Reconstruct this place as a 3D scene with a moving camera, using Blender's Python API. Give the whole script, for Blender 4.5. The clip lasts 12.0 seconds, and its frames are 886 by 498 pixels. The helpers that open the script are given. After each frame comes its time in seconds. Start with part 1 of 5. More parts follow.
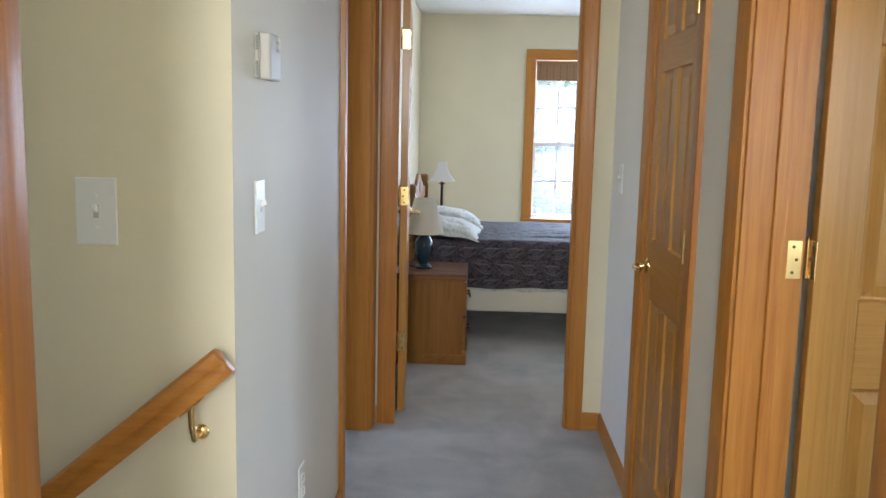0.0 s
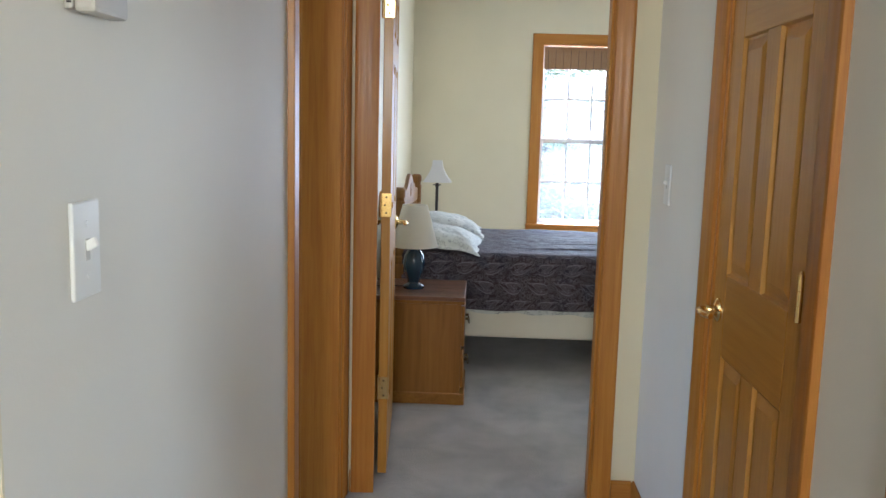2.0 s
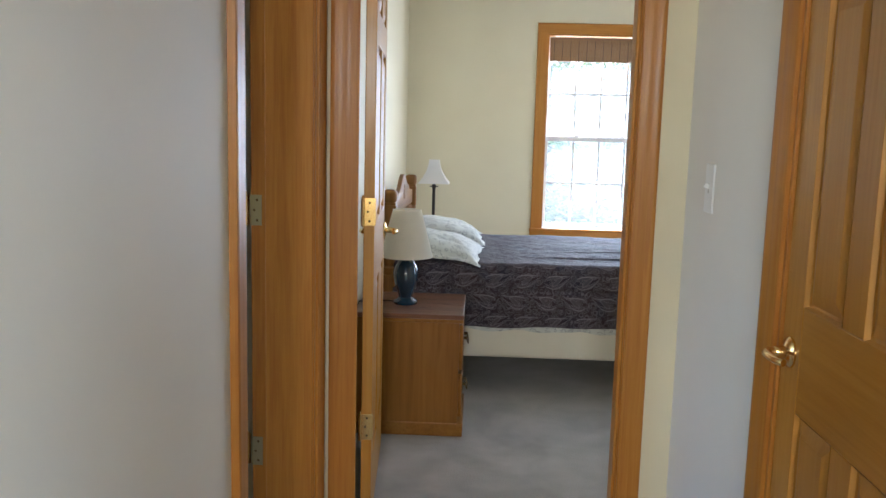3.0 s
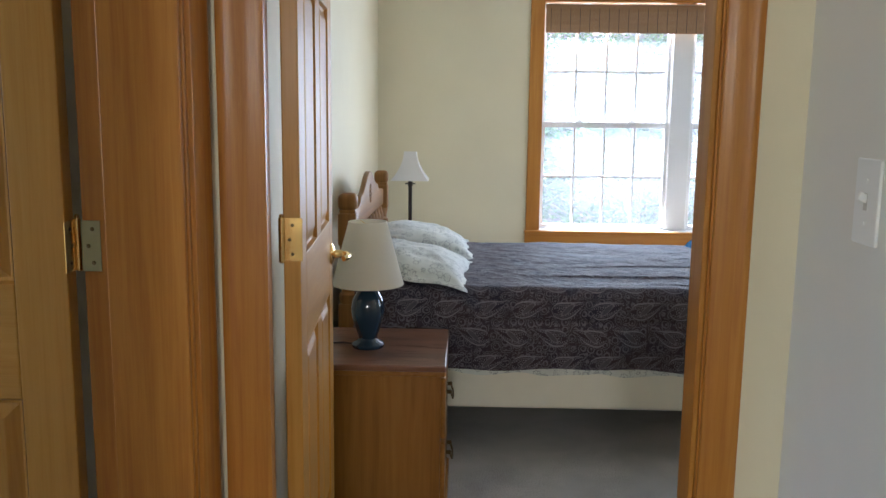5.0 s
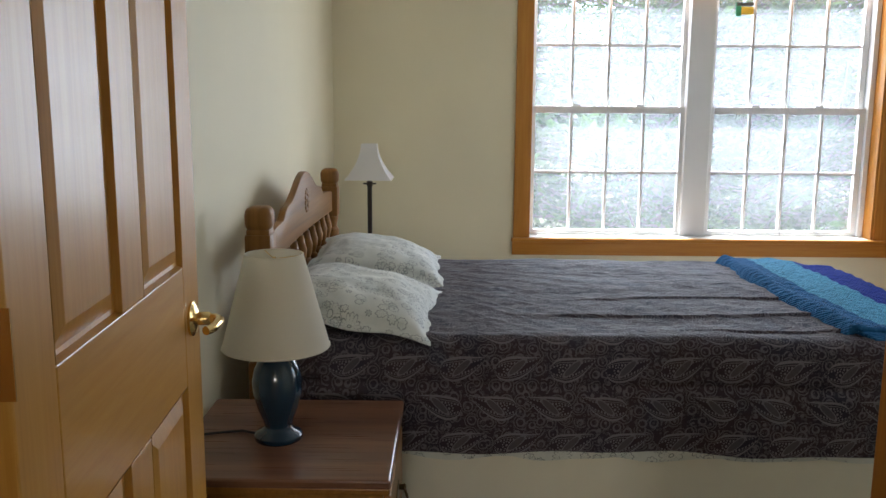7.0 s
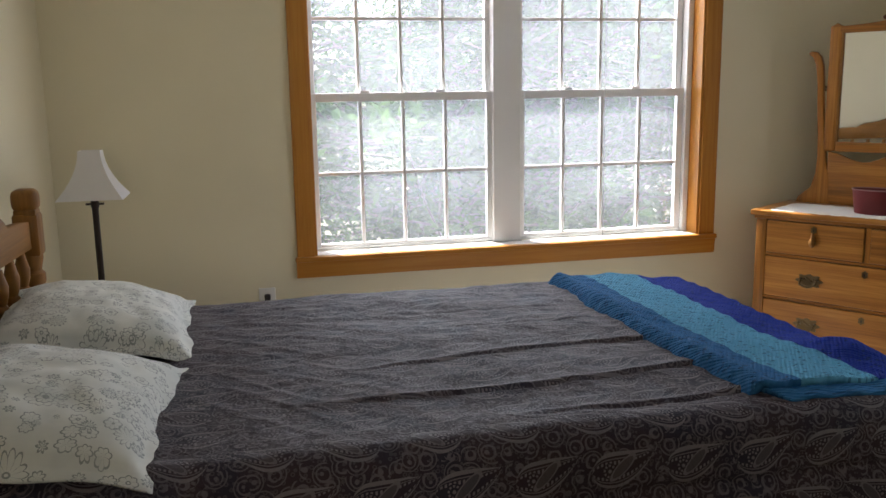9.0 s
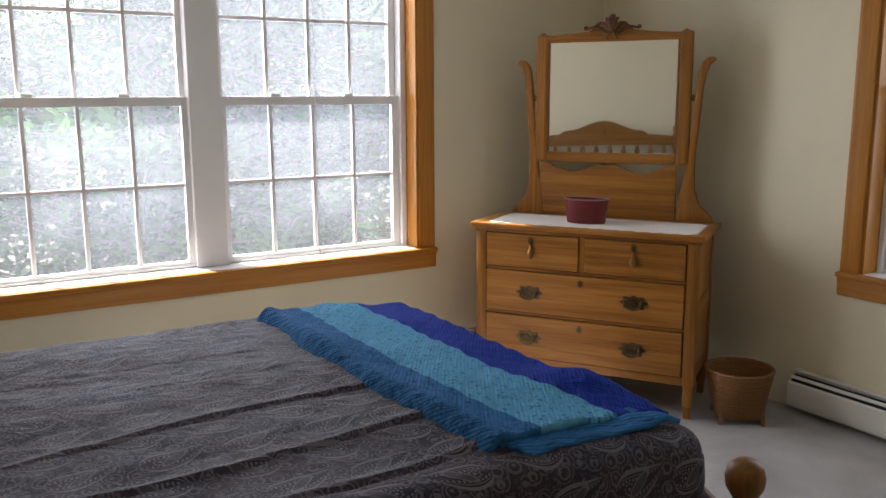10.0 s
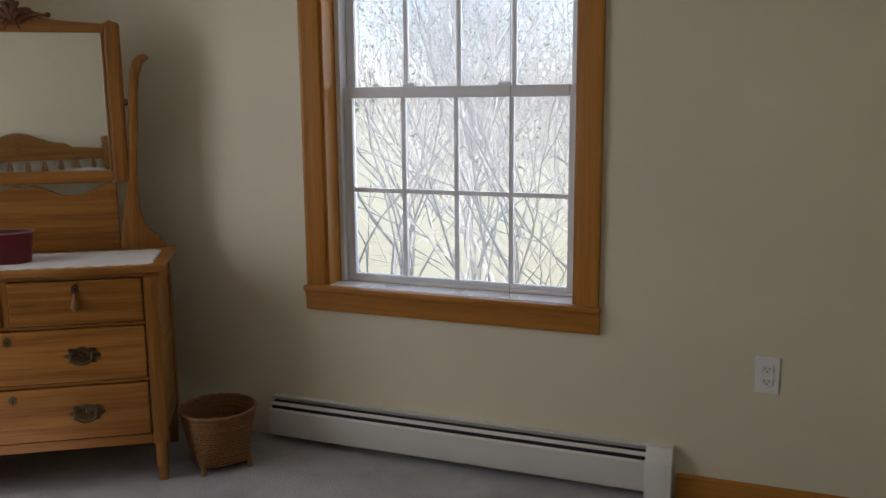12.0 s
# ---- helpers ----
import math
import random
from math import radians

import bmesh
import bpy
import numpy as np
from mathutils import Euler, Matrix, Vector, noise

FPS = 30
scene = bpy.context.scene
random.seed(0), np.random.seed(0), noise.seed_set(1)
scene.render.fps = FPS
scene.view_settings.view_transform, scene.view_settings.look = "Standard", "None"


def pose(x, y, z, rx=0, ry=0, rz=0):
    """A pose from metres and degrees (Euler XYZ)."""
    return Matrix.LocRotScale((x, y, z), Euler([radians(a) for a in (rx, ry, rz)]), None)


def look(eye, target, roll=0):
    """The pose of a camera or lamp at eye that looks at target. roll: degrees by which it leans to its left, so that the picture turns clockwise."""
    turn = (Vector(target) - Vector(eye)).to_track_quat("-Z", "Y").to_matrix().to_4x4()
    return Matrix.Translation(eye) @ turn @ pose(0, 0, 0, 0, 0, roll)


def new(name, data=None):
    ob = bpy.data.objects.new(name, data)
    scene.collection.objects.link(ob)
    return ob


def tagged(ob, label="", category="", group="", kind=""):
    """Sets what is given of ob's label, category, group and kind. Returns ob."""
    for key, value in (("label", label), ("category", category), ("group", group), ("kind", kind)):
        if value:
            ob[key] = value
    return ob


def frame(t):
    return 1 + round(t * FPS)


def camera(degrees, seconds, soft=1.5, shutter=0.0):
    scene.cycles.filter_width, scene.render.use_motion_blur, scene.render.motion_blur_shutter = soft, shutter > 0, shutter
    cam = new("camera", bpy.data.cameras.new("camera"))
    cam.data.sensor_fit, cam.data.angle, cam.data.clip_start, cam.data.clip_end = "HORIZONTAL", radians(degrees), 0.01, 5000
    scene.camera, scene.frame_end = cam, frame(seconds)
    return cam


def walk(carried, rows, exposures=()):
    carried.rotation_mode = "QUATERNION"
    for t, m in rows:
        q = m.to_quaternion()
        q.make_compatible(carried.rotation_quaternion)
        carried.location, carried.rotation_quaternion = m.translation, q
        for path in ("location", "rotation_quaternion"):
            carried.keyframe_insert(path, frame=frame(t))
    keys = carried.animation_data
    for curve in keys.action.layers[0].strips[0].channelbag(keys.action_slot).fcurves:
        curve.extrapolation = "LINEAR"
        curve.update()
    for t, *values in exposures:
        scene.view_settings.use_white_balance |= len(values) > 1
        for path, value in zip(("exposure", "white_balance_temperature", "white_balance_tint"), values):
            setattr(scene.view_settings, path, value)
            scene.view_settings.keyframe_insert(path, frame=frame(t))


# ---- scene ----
cam = camera(54.8, 12.0)
PATH = [
    (0, (-0.236, -0.172, 1.42), (-0.316, 1.807, 1.139), 1.3),
    (0.5, (-0.224, -0.001, 1.41), (-0.304, 1.978, 1.128), 1.3),
    (1, (-0.204, 0.233, 1.406), (-0.282, 2.211, 1.125), 1.3),
    (1.5, (-0.207, 0.46, 1.396), (-0.288, 2.436, 1.103), 1.4),
    (2, (-0.252, 0.703, 1.398), (-0.327, 2.681, 1.11), 1.5),
    (2.5, (-0.262, 0.941, 1.373), (-0.336, 2.918, 1.086), 1.5),
    (3, (-0.251, 1.212, 1.373), (-0.327, 3.19, 1.085), 1.5),
    (5, (-0.247, 2.216, 1.347), (-0.292, 4.192, 1.035), 0.7),
    (5.5, (-0.229, 2.464, 1.34), (-0.27, 4.438, 1.027), 0.5),
    (6, (-0.205, 2.705, 1.332), (-0.229, 4.678, 1.005), 0.3),
    (6.5, (-0.182, 2.936, 1.325), (-0.204, 4.908, 0.993), 0.4),
    (8.5, (-0.136, 3.885, 1.318), (0.005, 5.846, 0.95), 0.3),
    (9, (-0.052, 4.038, 1.314), (0.395, 5.952, 0.949), -0.9),
    (9.5, (0.052, 4.223, 1.314), (0.789, 6.048, 0.957), -1.0),
    (10, (0.124, 4.353, 1.313), (1.158, 6.028, 0.957), -0.2),
    (10.5, (0.19, 4.471, 1.312), (1.515, 5.93, 0.968), 0.1),
    (11, (0.257, 4.591, 1.312), (1.829, 5.779, 0.965), -0.5),
    (11.5, (0.347, 4.654, 1.294), (2.064, 5.616, 0.939), -0.7),
    (12, (0.473, 4.725, 1.29), (2.306, 5.447, 0.949), -0.5),
]
EXPOSURES = [(0, 2.97, 5080, 10), (1.5, 2.93, 5080, 10), (3, 2.97, 5250, 10), (5, 2.72, 5250, 10), (6.5, 2.36, 5500, 9), (8.5, 1.80, 6100, 12), (10.5, 1.82, 6000, 16), (11.5, 1.57, 5950, 17), (12, 1.27, 5950, 16)]
walk(cam, [(t, look(eye, target, roll)) for t, eye, target, roll in PATH], EXPOSURES)

# ---------------------------------------------------------------- world and light
SUN = Vector((0.217, -0.483, -0.848))
world = bpy.data.worlds.new("world")
scene.world = world
world.use_nodes = True
wn = world.node_tree.nodes
sky = wn.new("ShaderNodeTexSky")
sky.sky_type = "NISHITA"
sky.sun_disc = False
sky.sun_elevation = radians(58)
sky.sun_rotation = radians(-24)
wn["Background"].inputs["Strength"].default_value = 0.15
world.node_tree.links.new(sky.outputs["Color"], wn["Background"].inputs["Color"])
sun = new("sun", bpy.data.lights.new("sun", "SUN"))
sun.data.energy, sun.data.angle, sun.data.color = 5.0, radians(0.6), (1.0, 0.94, 0.85)
sun.matrix_world = look((0, 0, 8), Vector((0, 0, 8)) + SUN)


def area_light(name, eye, target, wide, high, power, color):
    """Area lamp at a window opening, or at an unseen opening added for fill."""
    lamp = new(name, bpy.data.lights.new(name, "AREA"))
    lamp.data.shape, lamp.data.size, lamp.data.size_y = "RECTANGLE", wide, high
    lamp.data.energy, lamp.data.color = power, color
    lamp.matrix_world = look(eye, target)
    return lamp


area_light("sky_light_window_1", (1.17, 7.97, 1.4), (1.17, 5, 1.0), 1.75, 1.3, 14, (0.95, 0.97, 1.0))
area_light("sky_light_window_2", (3.42, 5.8, 1.4), (1.0, 5.8, 1.0), 0.85, 1.3, 2.6, (0.95, 0.97, 1.0))
# Fill from an unseen, added opening, to lighten the face of door_3.
area_light("sky_light_right_room", (1.9, -2.2, 1.5), (1.1, 1.6, 1.2), 1.0, 1.2, 3.6, (1.0, 0.93, 0.80))
area_light("sky_light_right_room_side", (3.3, 0.9, 1.4), (0.4, 1.6, 1.2), 1.1, 1.1, 2.0, (1.0, 0.94, 0.84))
area_light("sky_light_left_room", (-3.4, 3.0, 1.4), (-0.7, 3.3, 1.2), 1.2, 1.2, 1.3, (0.94, 0.96, 1.0))
# Unseen source behind the hall's start, added to brighten hall and stair wall.
area_light("sky_light_hall_end", (-0.42, -2.2, 1.85), (0.1, 1.6, 1.6), 0.56, 0.9, 9.5, (1.0, 0.87, 0.66))
# No known stairwell window: lamp added to lift the top of the stair wall.
area_light("sky_light_stairwell", (-3.45, 1.08, 1.7), (-0.9, 1.2, 1.4), 0.6, 0.9, 0.5, (1.0, 0.90, 0.72))

# ---------------------------------------------------------------- materials


class Nodes:
    """A node material with short helpers."""

    def __init__(self, name):
        self.mat = bpy.data.materials.new(name)
        self.mat.use_nodes = True
        self.tree = self.mat.node_tree
        self.bsdf = self.tree.nodes["Principled BSDF"]
        self.out = self.tree.nodes["Material Output"]

    def put(self, value, socket):
        if hasattr(value, "is_output"):
            self.tree.links.new(value, socket)
        else:
            socket.default_value = value

    def math(self, op, a, b=0.0, c=0.0):
        n = self.tree.nodes.new("ShaderNodeMath")
        n.operation = op
        for v, s in zip((a, b, c), n.inputs):
            self.put(v, s)
        return n.outputs[0]

    def vmath(self, op, a, b=(0, 0, 0)):
        n = self.tree.nodes.new("ShaderNodeVectorMath")
        n.operation = op
        self.put(a, n.inputs[0])
        self.put(b, n.inputs[1])
        return n.outputs[0]

    def coords(self, scale=(1, 1, 1), kind="Object", turn=(0, 0, 0)):
        tc = self.tree.nodes.new("ShaderNodeTexCoord")
        mp = self.tree.nodes.new("ShaderNodeMapping")
        mp.inputs["Scale"].default_value = scale
        mp.inputs["Rotation"].default_value = turn
        self.tree.links.new(tc.outputs[kind], mp.inputs["Vector"])
        return mp.outputs[0]

    def turned(self, scale, angle):
        """Coordinates along axes turned about z, then scaled."""
        tc = self.tree.nodes.new("ShaderNodeTexCoord")
        mp = self.tree.nodes.new("ShaderNodeMapping")
        mp.vector_type = "TEXTURE"
        mp.inputs["Scale"].default_value = tuple(1 / s for s in scale)
        mp.inputs["Rotation"].default_value = (0, 0, angle)
        self.tree.links.new(tc.outputs["Object"], mp.inputs["Vector"])
        return mp.outputs[0]

    def noise(self, vec, scale, detail=3.0, rough=0.55, dist=0.0):
        n = self.tree.nodes.new("ShaderNodeTexNoise")
        self.put(vec, n.inputs["Vector"])
        n.inputs["Scale"].default_value = scale
        n.inputs["Detail"].default_value = detail
        n.inputs["Roughness"].default_value = rough
        n.inputs["Distortion"].default_value = dist
        return n.outputs["Fac"]

    def voronoi(self, vec, scale, feature="F1"):
        n = self.tree.nodes.new("ShaderNodeTexVoronoi")
        n.feature = feature
        self.put(vec, n.inputs["Vector"])
        n.inputs["Scale"].default_value = scale
        return n

    def ramp(self, fac, stops, hard=False):
        n = self.tree.nodes.new("ShaderNodeValToRGB")
        self.put(fac, n.inputs["Fac"])
        if hard:
            n.color_ramp.interpolation = "CONSTANT"
        e = n.color_ramp.elements
        while len(e) < len(stops):
            e.new(0.5)
        for el, (p, c) in zip(e, stops):
            el.position, el.color = p, (*c, 1) if len(c) == 3 else c
        return n.outputs["Color"]

    def mix(self, fac, a, b, mode="MIX"):
        n = self.tree.nodes.new("ShaderNodeMix")
        n.data_type, n.blend_type = "RGBA", mode
        self.put(fac, n.inputs[0])
        self.put((*a, 1) if isinstance(a, tuple) and len(a) == 3 else a, n.inputs[6])
        self.put((*b, 1) if isinstance(b, tuple) and len(b) == 3 else b, n.inputs[7])
        return n.outputs[2]

    def bump(self, height, strength, distance=0.01, normal=None):
        n = self.tree.nodes.new("ShaderNodeBump")
        n.inputs["Strength"].default_value = strength
        n.inputs["Distance"].default_value = distance
        self.put(height, n.inputs["Height"])
        if normal is not None:
            self.put(normal, n.inputs["Normal"])
        return n.outputs["Normal"]

    def finish(self, color, rough, normal=None, metal=0.0, **more):
        self.put((*color, 1) if isinstance(color, tuple) and len(color) == 3 else color, self.bsdf.inputs["Base Color"])
        self.put(rough, self.bsdf.inputs["Roughness"])
        self.bsdf.inputs["Metallic"].default_value = metal
        if normal is not None:
            self.put(normal, self.bsdf.inputs["Normal"])
        for key, value in more.items():
            self.put(value, self.bsdf.inputs[key.replace("_", " ")])
        return self.mat


def paint(name, color, stain=0.04, grain=0.12):
    n = Nodes(name)
    v = n.coords()
    big = n.noise(v, 1.3, 3)
    fine = n.noise(v, 190, 2)
    dark = tuple(c * (1 - stain * 2) for c in color)
    c = n.ramp(big, [(0.3, dark), (0.7, color)])
    rough = n.math("MULTIPLY_ADD", big, 0.15, 0.55)
    return n.finish(c, rough, n.bump(fine, grain, 0.002), Specular_IOR_Level=0.25)


def wood(name, dark, mid, light, axis, rough=0.34, ring=26.0, grain=1.0, coat=0.25, angle=0.0):
    """Lacquered softwood or oak with its grain along one axis."""
    n = Nodes(name)
    s = [ring, ring, ring]
    s[axis] = ring * 0.035
    info = n.tree.nodes.new("ShaderNodeObjectInfo")
    v = n.turned(tuple(s), angle)
    v = n.vmath("ADD", v, info.outputs["Random"])
    v2 = n.turned(tuple(q * 5 if i != axis else q * 3 for i, q in enumerate(s)), angle)
    bands = n.noise(v, 1.0, 4, 0.6, 0.6)
    fib = n.noise(v2, 1.6, 3, 0.6)
    wide = n.noise(n.turned(tuple(q * 0.12 for q in s), angle), 1.0, 2)
    f = n.math("ADD", n.math("MULTIPLY", bands, 0.6), n.math("ADD", n.math("MULTIPLY_ADD", fib, 0.22 * grain, 0.11 * (1 - grain)), n.math("MULTIPLY", wide, 0.25)))
    f = n.math("ADD", f, n.math("MULTIPLY", n.math("SUBTRACT", info.outputs["Random"], 0.5), 0.08))
    c = n.ramp(f, [(0.34, dark), (0.52, mid), (0.72, light)])
    nor = n.bump(fib, 0.08 * grain, 0.002)
    r = n.math("MULTIPLY_ADD", fib, 0.18, rough - 0.09)
    return n.finish(c, r, nor, Coat_Weight=coat, Coat_Roughness=0.18, Specular_IOR_Level=0.28)


def plain(name, color, rough, metal=0.0, bumpy=0.0, scale=120.0, vary=0.12, **more):
    n = Nodes(name)
    v = n.coords()
    f = n.noise(v, scale, 3)
    g = n.noise(v, 7.0, 3)
    c = n.mix(n.math("MULTIPLY", g, 1.0), tuple(q * (1 - vary) for q in color), tuple(min(1, q * (1 + vary)) for q in color))
    nor = n.bump(f, bumpy, 0.002) if bumpy else None
    return n.finish(c, n.math("MULTIPLY_ADD", g, 0.12, max(0.0, rough - 0.06)), nor, metal, **more)


def carpet():
    n = Nodes("carpet_pile")
    v = n.coords()
    pile = n.noise(v, 330, 3, 0.7)
    tuft = n.voronoi(v, 150).outputs["Distance"]
    tread = n.noise(v, 3.4, 5, 0.62, 0.4)
    f = n.math("ADD", n.math("MULTIPLY", pile, 0.55), n.math("MULTIPLY", tread, 0.45))
    c = n.ramp(f, [(0.36, (0.25, 0.24, 0.225)), (0.50, (0.39, 0.375, 0.355)), (0.64, (0.52, 0.505, 0.48))])
    h = n.math("ADD", n.math("MULTIPLY", pile, 0.6), n.math("MULTIPLY", tuft, 0.8))
    return n.finish(c, 0.95, n.bump(h, 0.55, 0.006), Sheen_Weight=0.25, Specular_IOR_Level=0.1)


def polar_cells(n, vec, scale):
    """Distance from the cell's centre, angle round it and a random value of the cell."""
    vo = n.voronoi(vec, scale)
    vo.inputs["Randomness"].default_value = 0.55
    scaled = n.vmath("MULTIPLY", vec, (scale, scale, scale))
    centre = n.vmath("MULTIPLY", vo.outputs["Position"], (scale, scale, scale))
    d = n.vmath("SUBTRACT", scaled, centre)
    sp = n.tree.nodes.new("ShaderNodeSeparateXYZ")
    n.put(d, sp.inputs[0])
    ang = n.math("ARCTAN2", sp.outputs[1], sp.outputs[0])
    cs = n.tree.nodes.new("ShaderNodeSeparateColor")
    n.put(vo.outputs["Color"], cs.inputs[0])
    return vo.outputs["Distance"], ang, cs.outputs[0], cs.outputs[1]


def paisley():
    """Rows of curled drops that face left and right in turn, on a ground of small scrolls."""
    n = Nodes("paisley_cotton")
    uv = n.coords((1, 1, 1), "UV")
    sp = n.tree.nodes.new("ShaderNodeSeparateXYZ")
    n.put(uv, sp.inputs[0])
    WIDE, HIGH = 0.150, 0.104
    v = n.math("DIVIDE", sp.outputs[1], HIGH)
    row = n.math("FLOOR", v)
    odd = n.math("FLOORED_MODULO", row, 2.0)
    u = n.math("ADD", n.math("DIVIDE", sp.outputs[0], WIDE), n.math("MULTIPLY", odd, 0.45))
    sign = n.math("MULTIPLY_ADD", odd, -2.0, 1.0)
    x = n.math("MULTIPLY", n.math("MULTIPLY", n.math("SUBTRACT", n.math("FRACT", u), 0.5), WIDE), sign)
    y = n.math("MULTIPLY", n.math("SUBTRACT", n.math("FRACT", v), 0.5), HIGH)
    # the drop: round head, tail bent round to one side
    t = n.math("MINIMUM", n.math("MAXIMUM", n.math("DIVIDE", n.math("ADD", x, 0.064), 0.128), 0.0001), 0.9999)
    bend = n.math("MAXIMUM", n.math("SUBTRACT", t, 0.25), 0.0)
    yb = n.math("ADD", n.math("SUBTRACT", y, n.math("MULTIPLY", n.math("MULTIPLY", bend, bend), 0.062)), 0.010)
    w = n.math("MULTIPLY", n.math("MULTIPLY", n.math("SQRT", t), n.math("SUBTRACT", 1.0, t)), 0.088)
    m = n.math("DIVIDE", n.math("ABSOLUTE", yb), n.math("MAXIMUM", w, 0.0005))

    def band(value, lo, hi):
        return n.math("MULTIPLY", n.math("GREATER_THAN", value, lo), n.math("LESS_THAN", value, hi))

    inside = n.math("LESS_THAN", m, 1.0)
    rim = n.math("MAXIMUM", band(m, 0.80, 1.0), n.math("MULTIPLY", band(m, 0.62, 0.69), 0.8))
    beads = n.math("MULTIPLY", band(m, 0.34, 0.54), n.math("GREATER_THAN", n.math("SINE", n.math("MULTIPLY", t, 95.0)), -0.1))
    # flower in the head of the drop
    hx, hy = n.math("ADD", x, 0.030), n.math("ADD", y, 0.010)
    hr = n.math("SQRT", n.math("ADD", n.math("MULTIPLY", hx, hx), n.math("MULTIPLY", hy, hy)))
    petal = n.math("MULTIPLY", band(hr, 0.0085, 0.0125), n.math("GREATER_THAN", n.math("SINE", n.math("MULTIPLY", n.math("ARCTAN2", hy, hx), 9.0)), -0.2))
    flower = n.math("MAXIMUM", petal, n.math("LESS_THAN", hr, 0.0035))
    clear = n.math("GREATER_THAN", hr, 0.0150)
    motif = n.math("MAXIMUM", rim, n.math("MAXIMUM", n.math("MULTIPLY", beads, clear), flower))
    # a pale leaf that lies across the drop
    ca, sa = math.cos(0.75), math.sin(0.75)
    lx = n.math("ADD", n.math("MULTIPLY", n.math("ADD", x, 0.004), ca), n.math("MULTIPLY", n.math("ADD", y, 0.004), sa))
    ly = n.math("SUBTRACT", n.math("MULTIPLY", n.math("ADD", y, 0.004), ca), n.math("MULTIPLY", n.math("ADD", x, 0.004), sa))
    le = n.math("SQRT", n.math("ADD", n.math("POWER", n.math("ABSOLUTE", n.math("DIVIDE", lx, 0.036)), 2.0), n.math("POWER", n.math("ABSOLUTE", n.math("DIVIDE", ly, 0.0105)), 2.0)))
    leaf = n.math("LESS_THAN", le, 1.0)
    leaf_ink = n.math("MULTIPLY_ADD", band(le, 0.78, 1.0), 0.55, 0.30)
    # small drops and scrolls that fill the ground
    flat = n.vmath("MULTIPLY", uv, (1.0, 1.0, 0.0))
    r2, a2, q2, p2 = polar_cells(n, flat, 30.0)
    m2 = n.math("MULTIPLY", r2, n.math("MULTIPLY_ADD", n.math("COSINE", n.math("ADD", a2, n.math("MULTIPLY", q2, 6.28))), 0.45, 1.0))
    scroll = n.math("MULTIPLY", n.math("GREATER_THAN", n.math("SINE", n.math("MULTIPLY", m2, 24.0)), 0.35), n.math("LESS_THAN", m2, 0.62))
    r3, a3, q3, p3 = polar_cells(n, flat, 95.0)
    speck = n.math("LESS_THAN", n.math("ABSOLUTE", n.math("SUBTRACT", r3, 0.30)), 0.10)
    fill = n.math("MAXIMUM", n.math("MULTIPLY", scroll, 0.62), n.math("MULTIPLY", speck, 0.30))
    ink = n.math("MAXIMUM", motif, n.math("MULTIPLY", fill, n.math("SUBTRACT", 1.0, inside)))
    pick = n.tree.nodes.new("ShaderNodeMix")
    pick.data_type = "FLOAT"
    n.put(leaf, pick.inputs[0])
    n.put(ink, pick.inputs[2])
    n.put(leaf_ink, pick.inputs[3])
    ink = pick.outputs[0]
    patch = n.noise(uv, 5.0, 2)
    ground = n.ramp(patch, [(0.35, (0.024, 0.022, 0.036)), (0.55, (0.041, 0.028, 0.035)), (0.7, (0.030, 0.030, 0.048))])
    thread = n.mix(patch, (0.24, 0.195, 0.195), (0.21, 0.215, 0.245))
    weave = n.noise(uv, 900, 2)
    c = n.mix(n.math("MULTIPLY", ink, n.math("MULTIPLY_ADD", weave, 0.5, 0.42)), ground, thread)
    crush = n.noise(uv, 40, 4, 0.6, 1.5)
    nor = n.bump(weave, 0.2, 0.001)
    nor = n.bump(crush, 0.40, 0.009, nor)
    return n.finish(c, 0.72, nor, Sheen_Weight=0.02, Sheen_Roughness=0.4, Specular_IOR_Level=0.16)


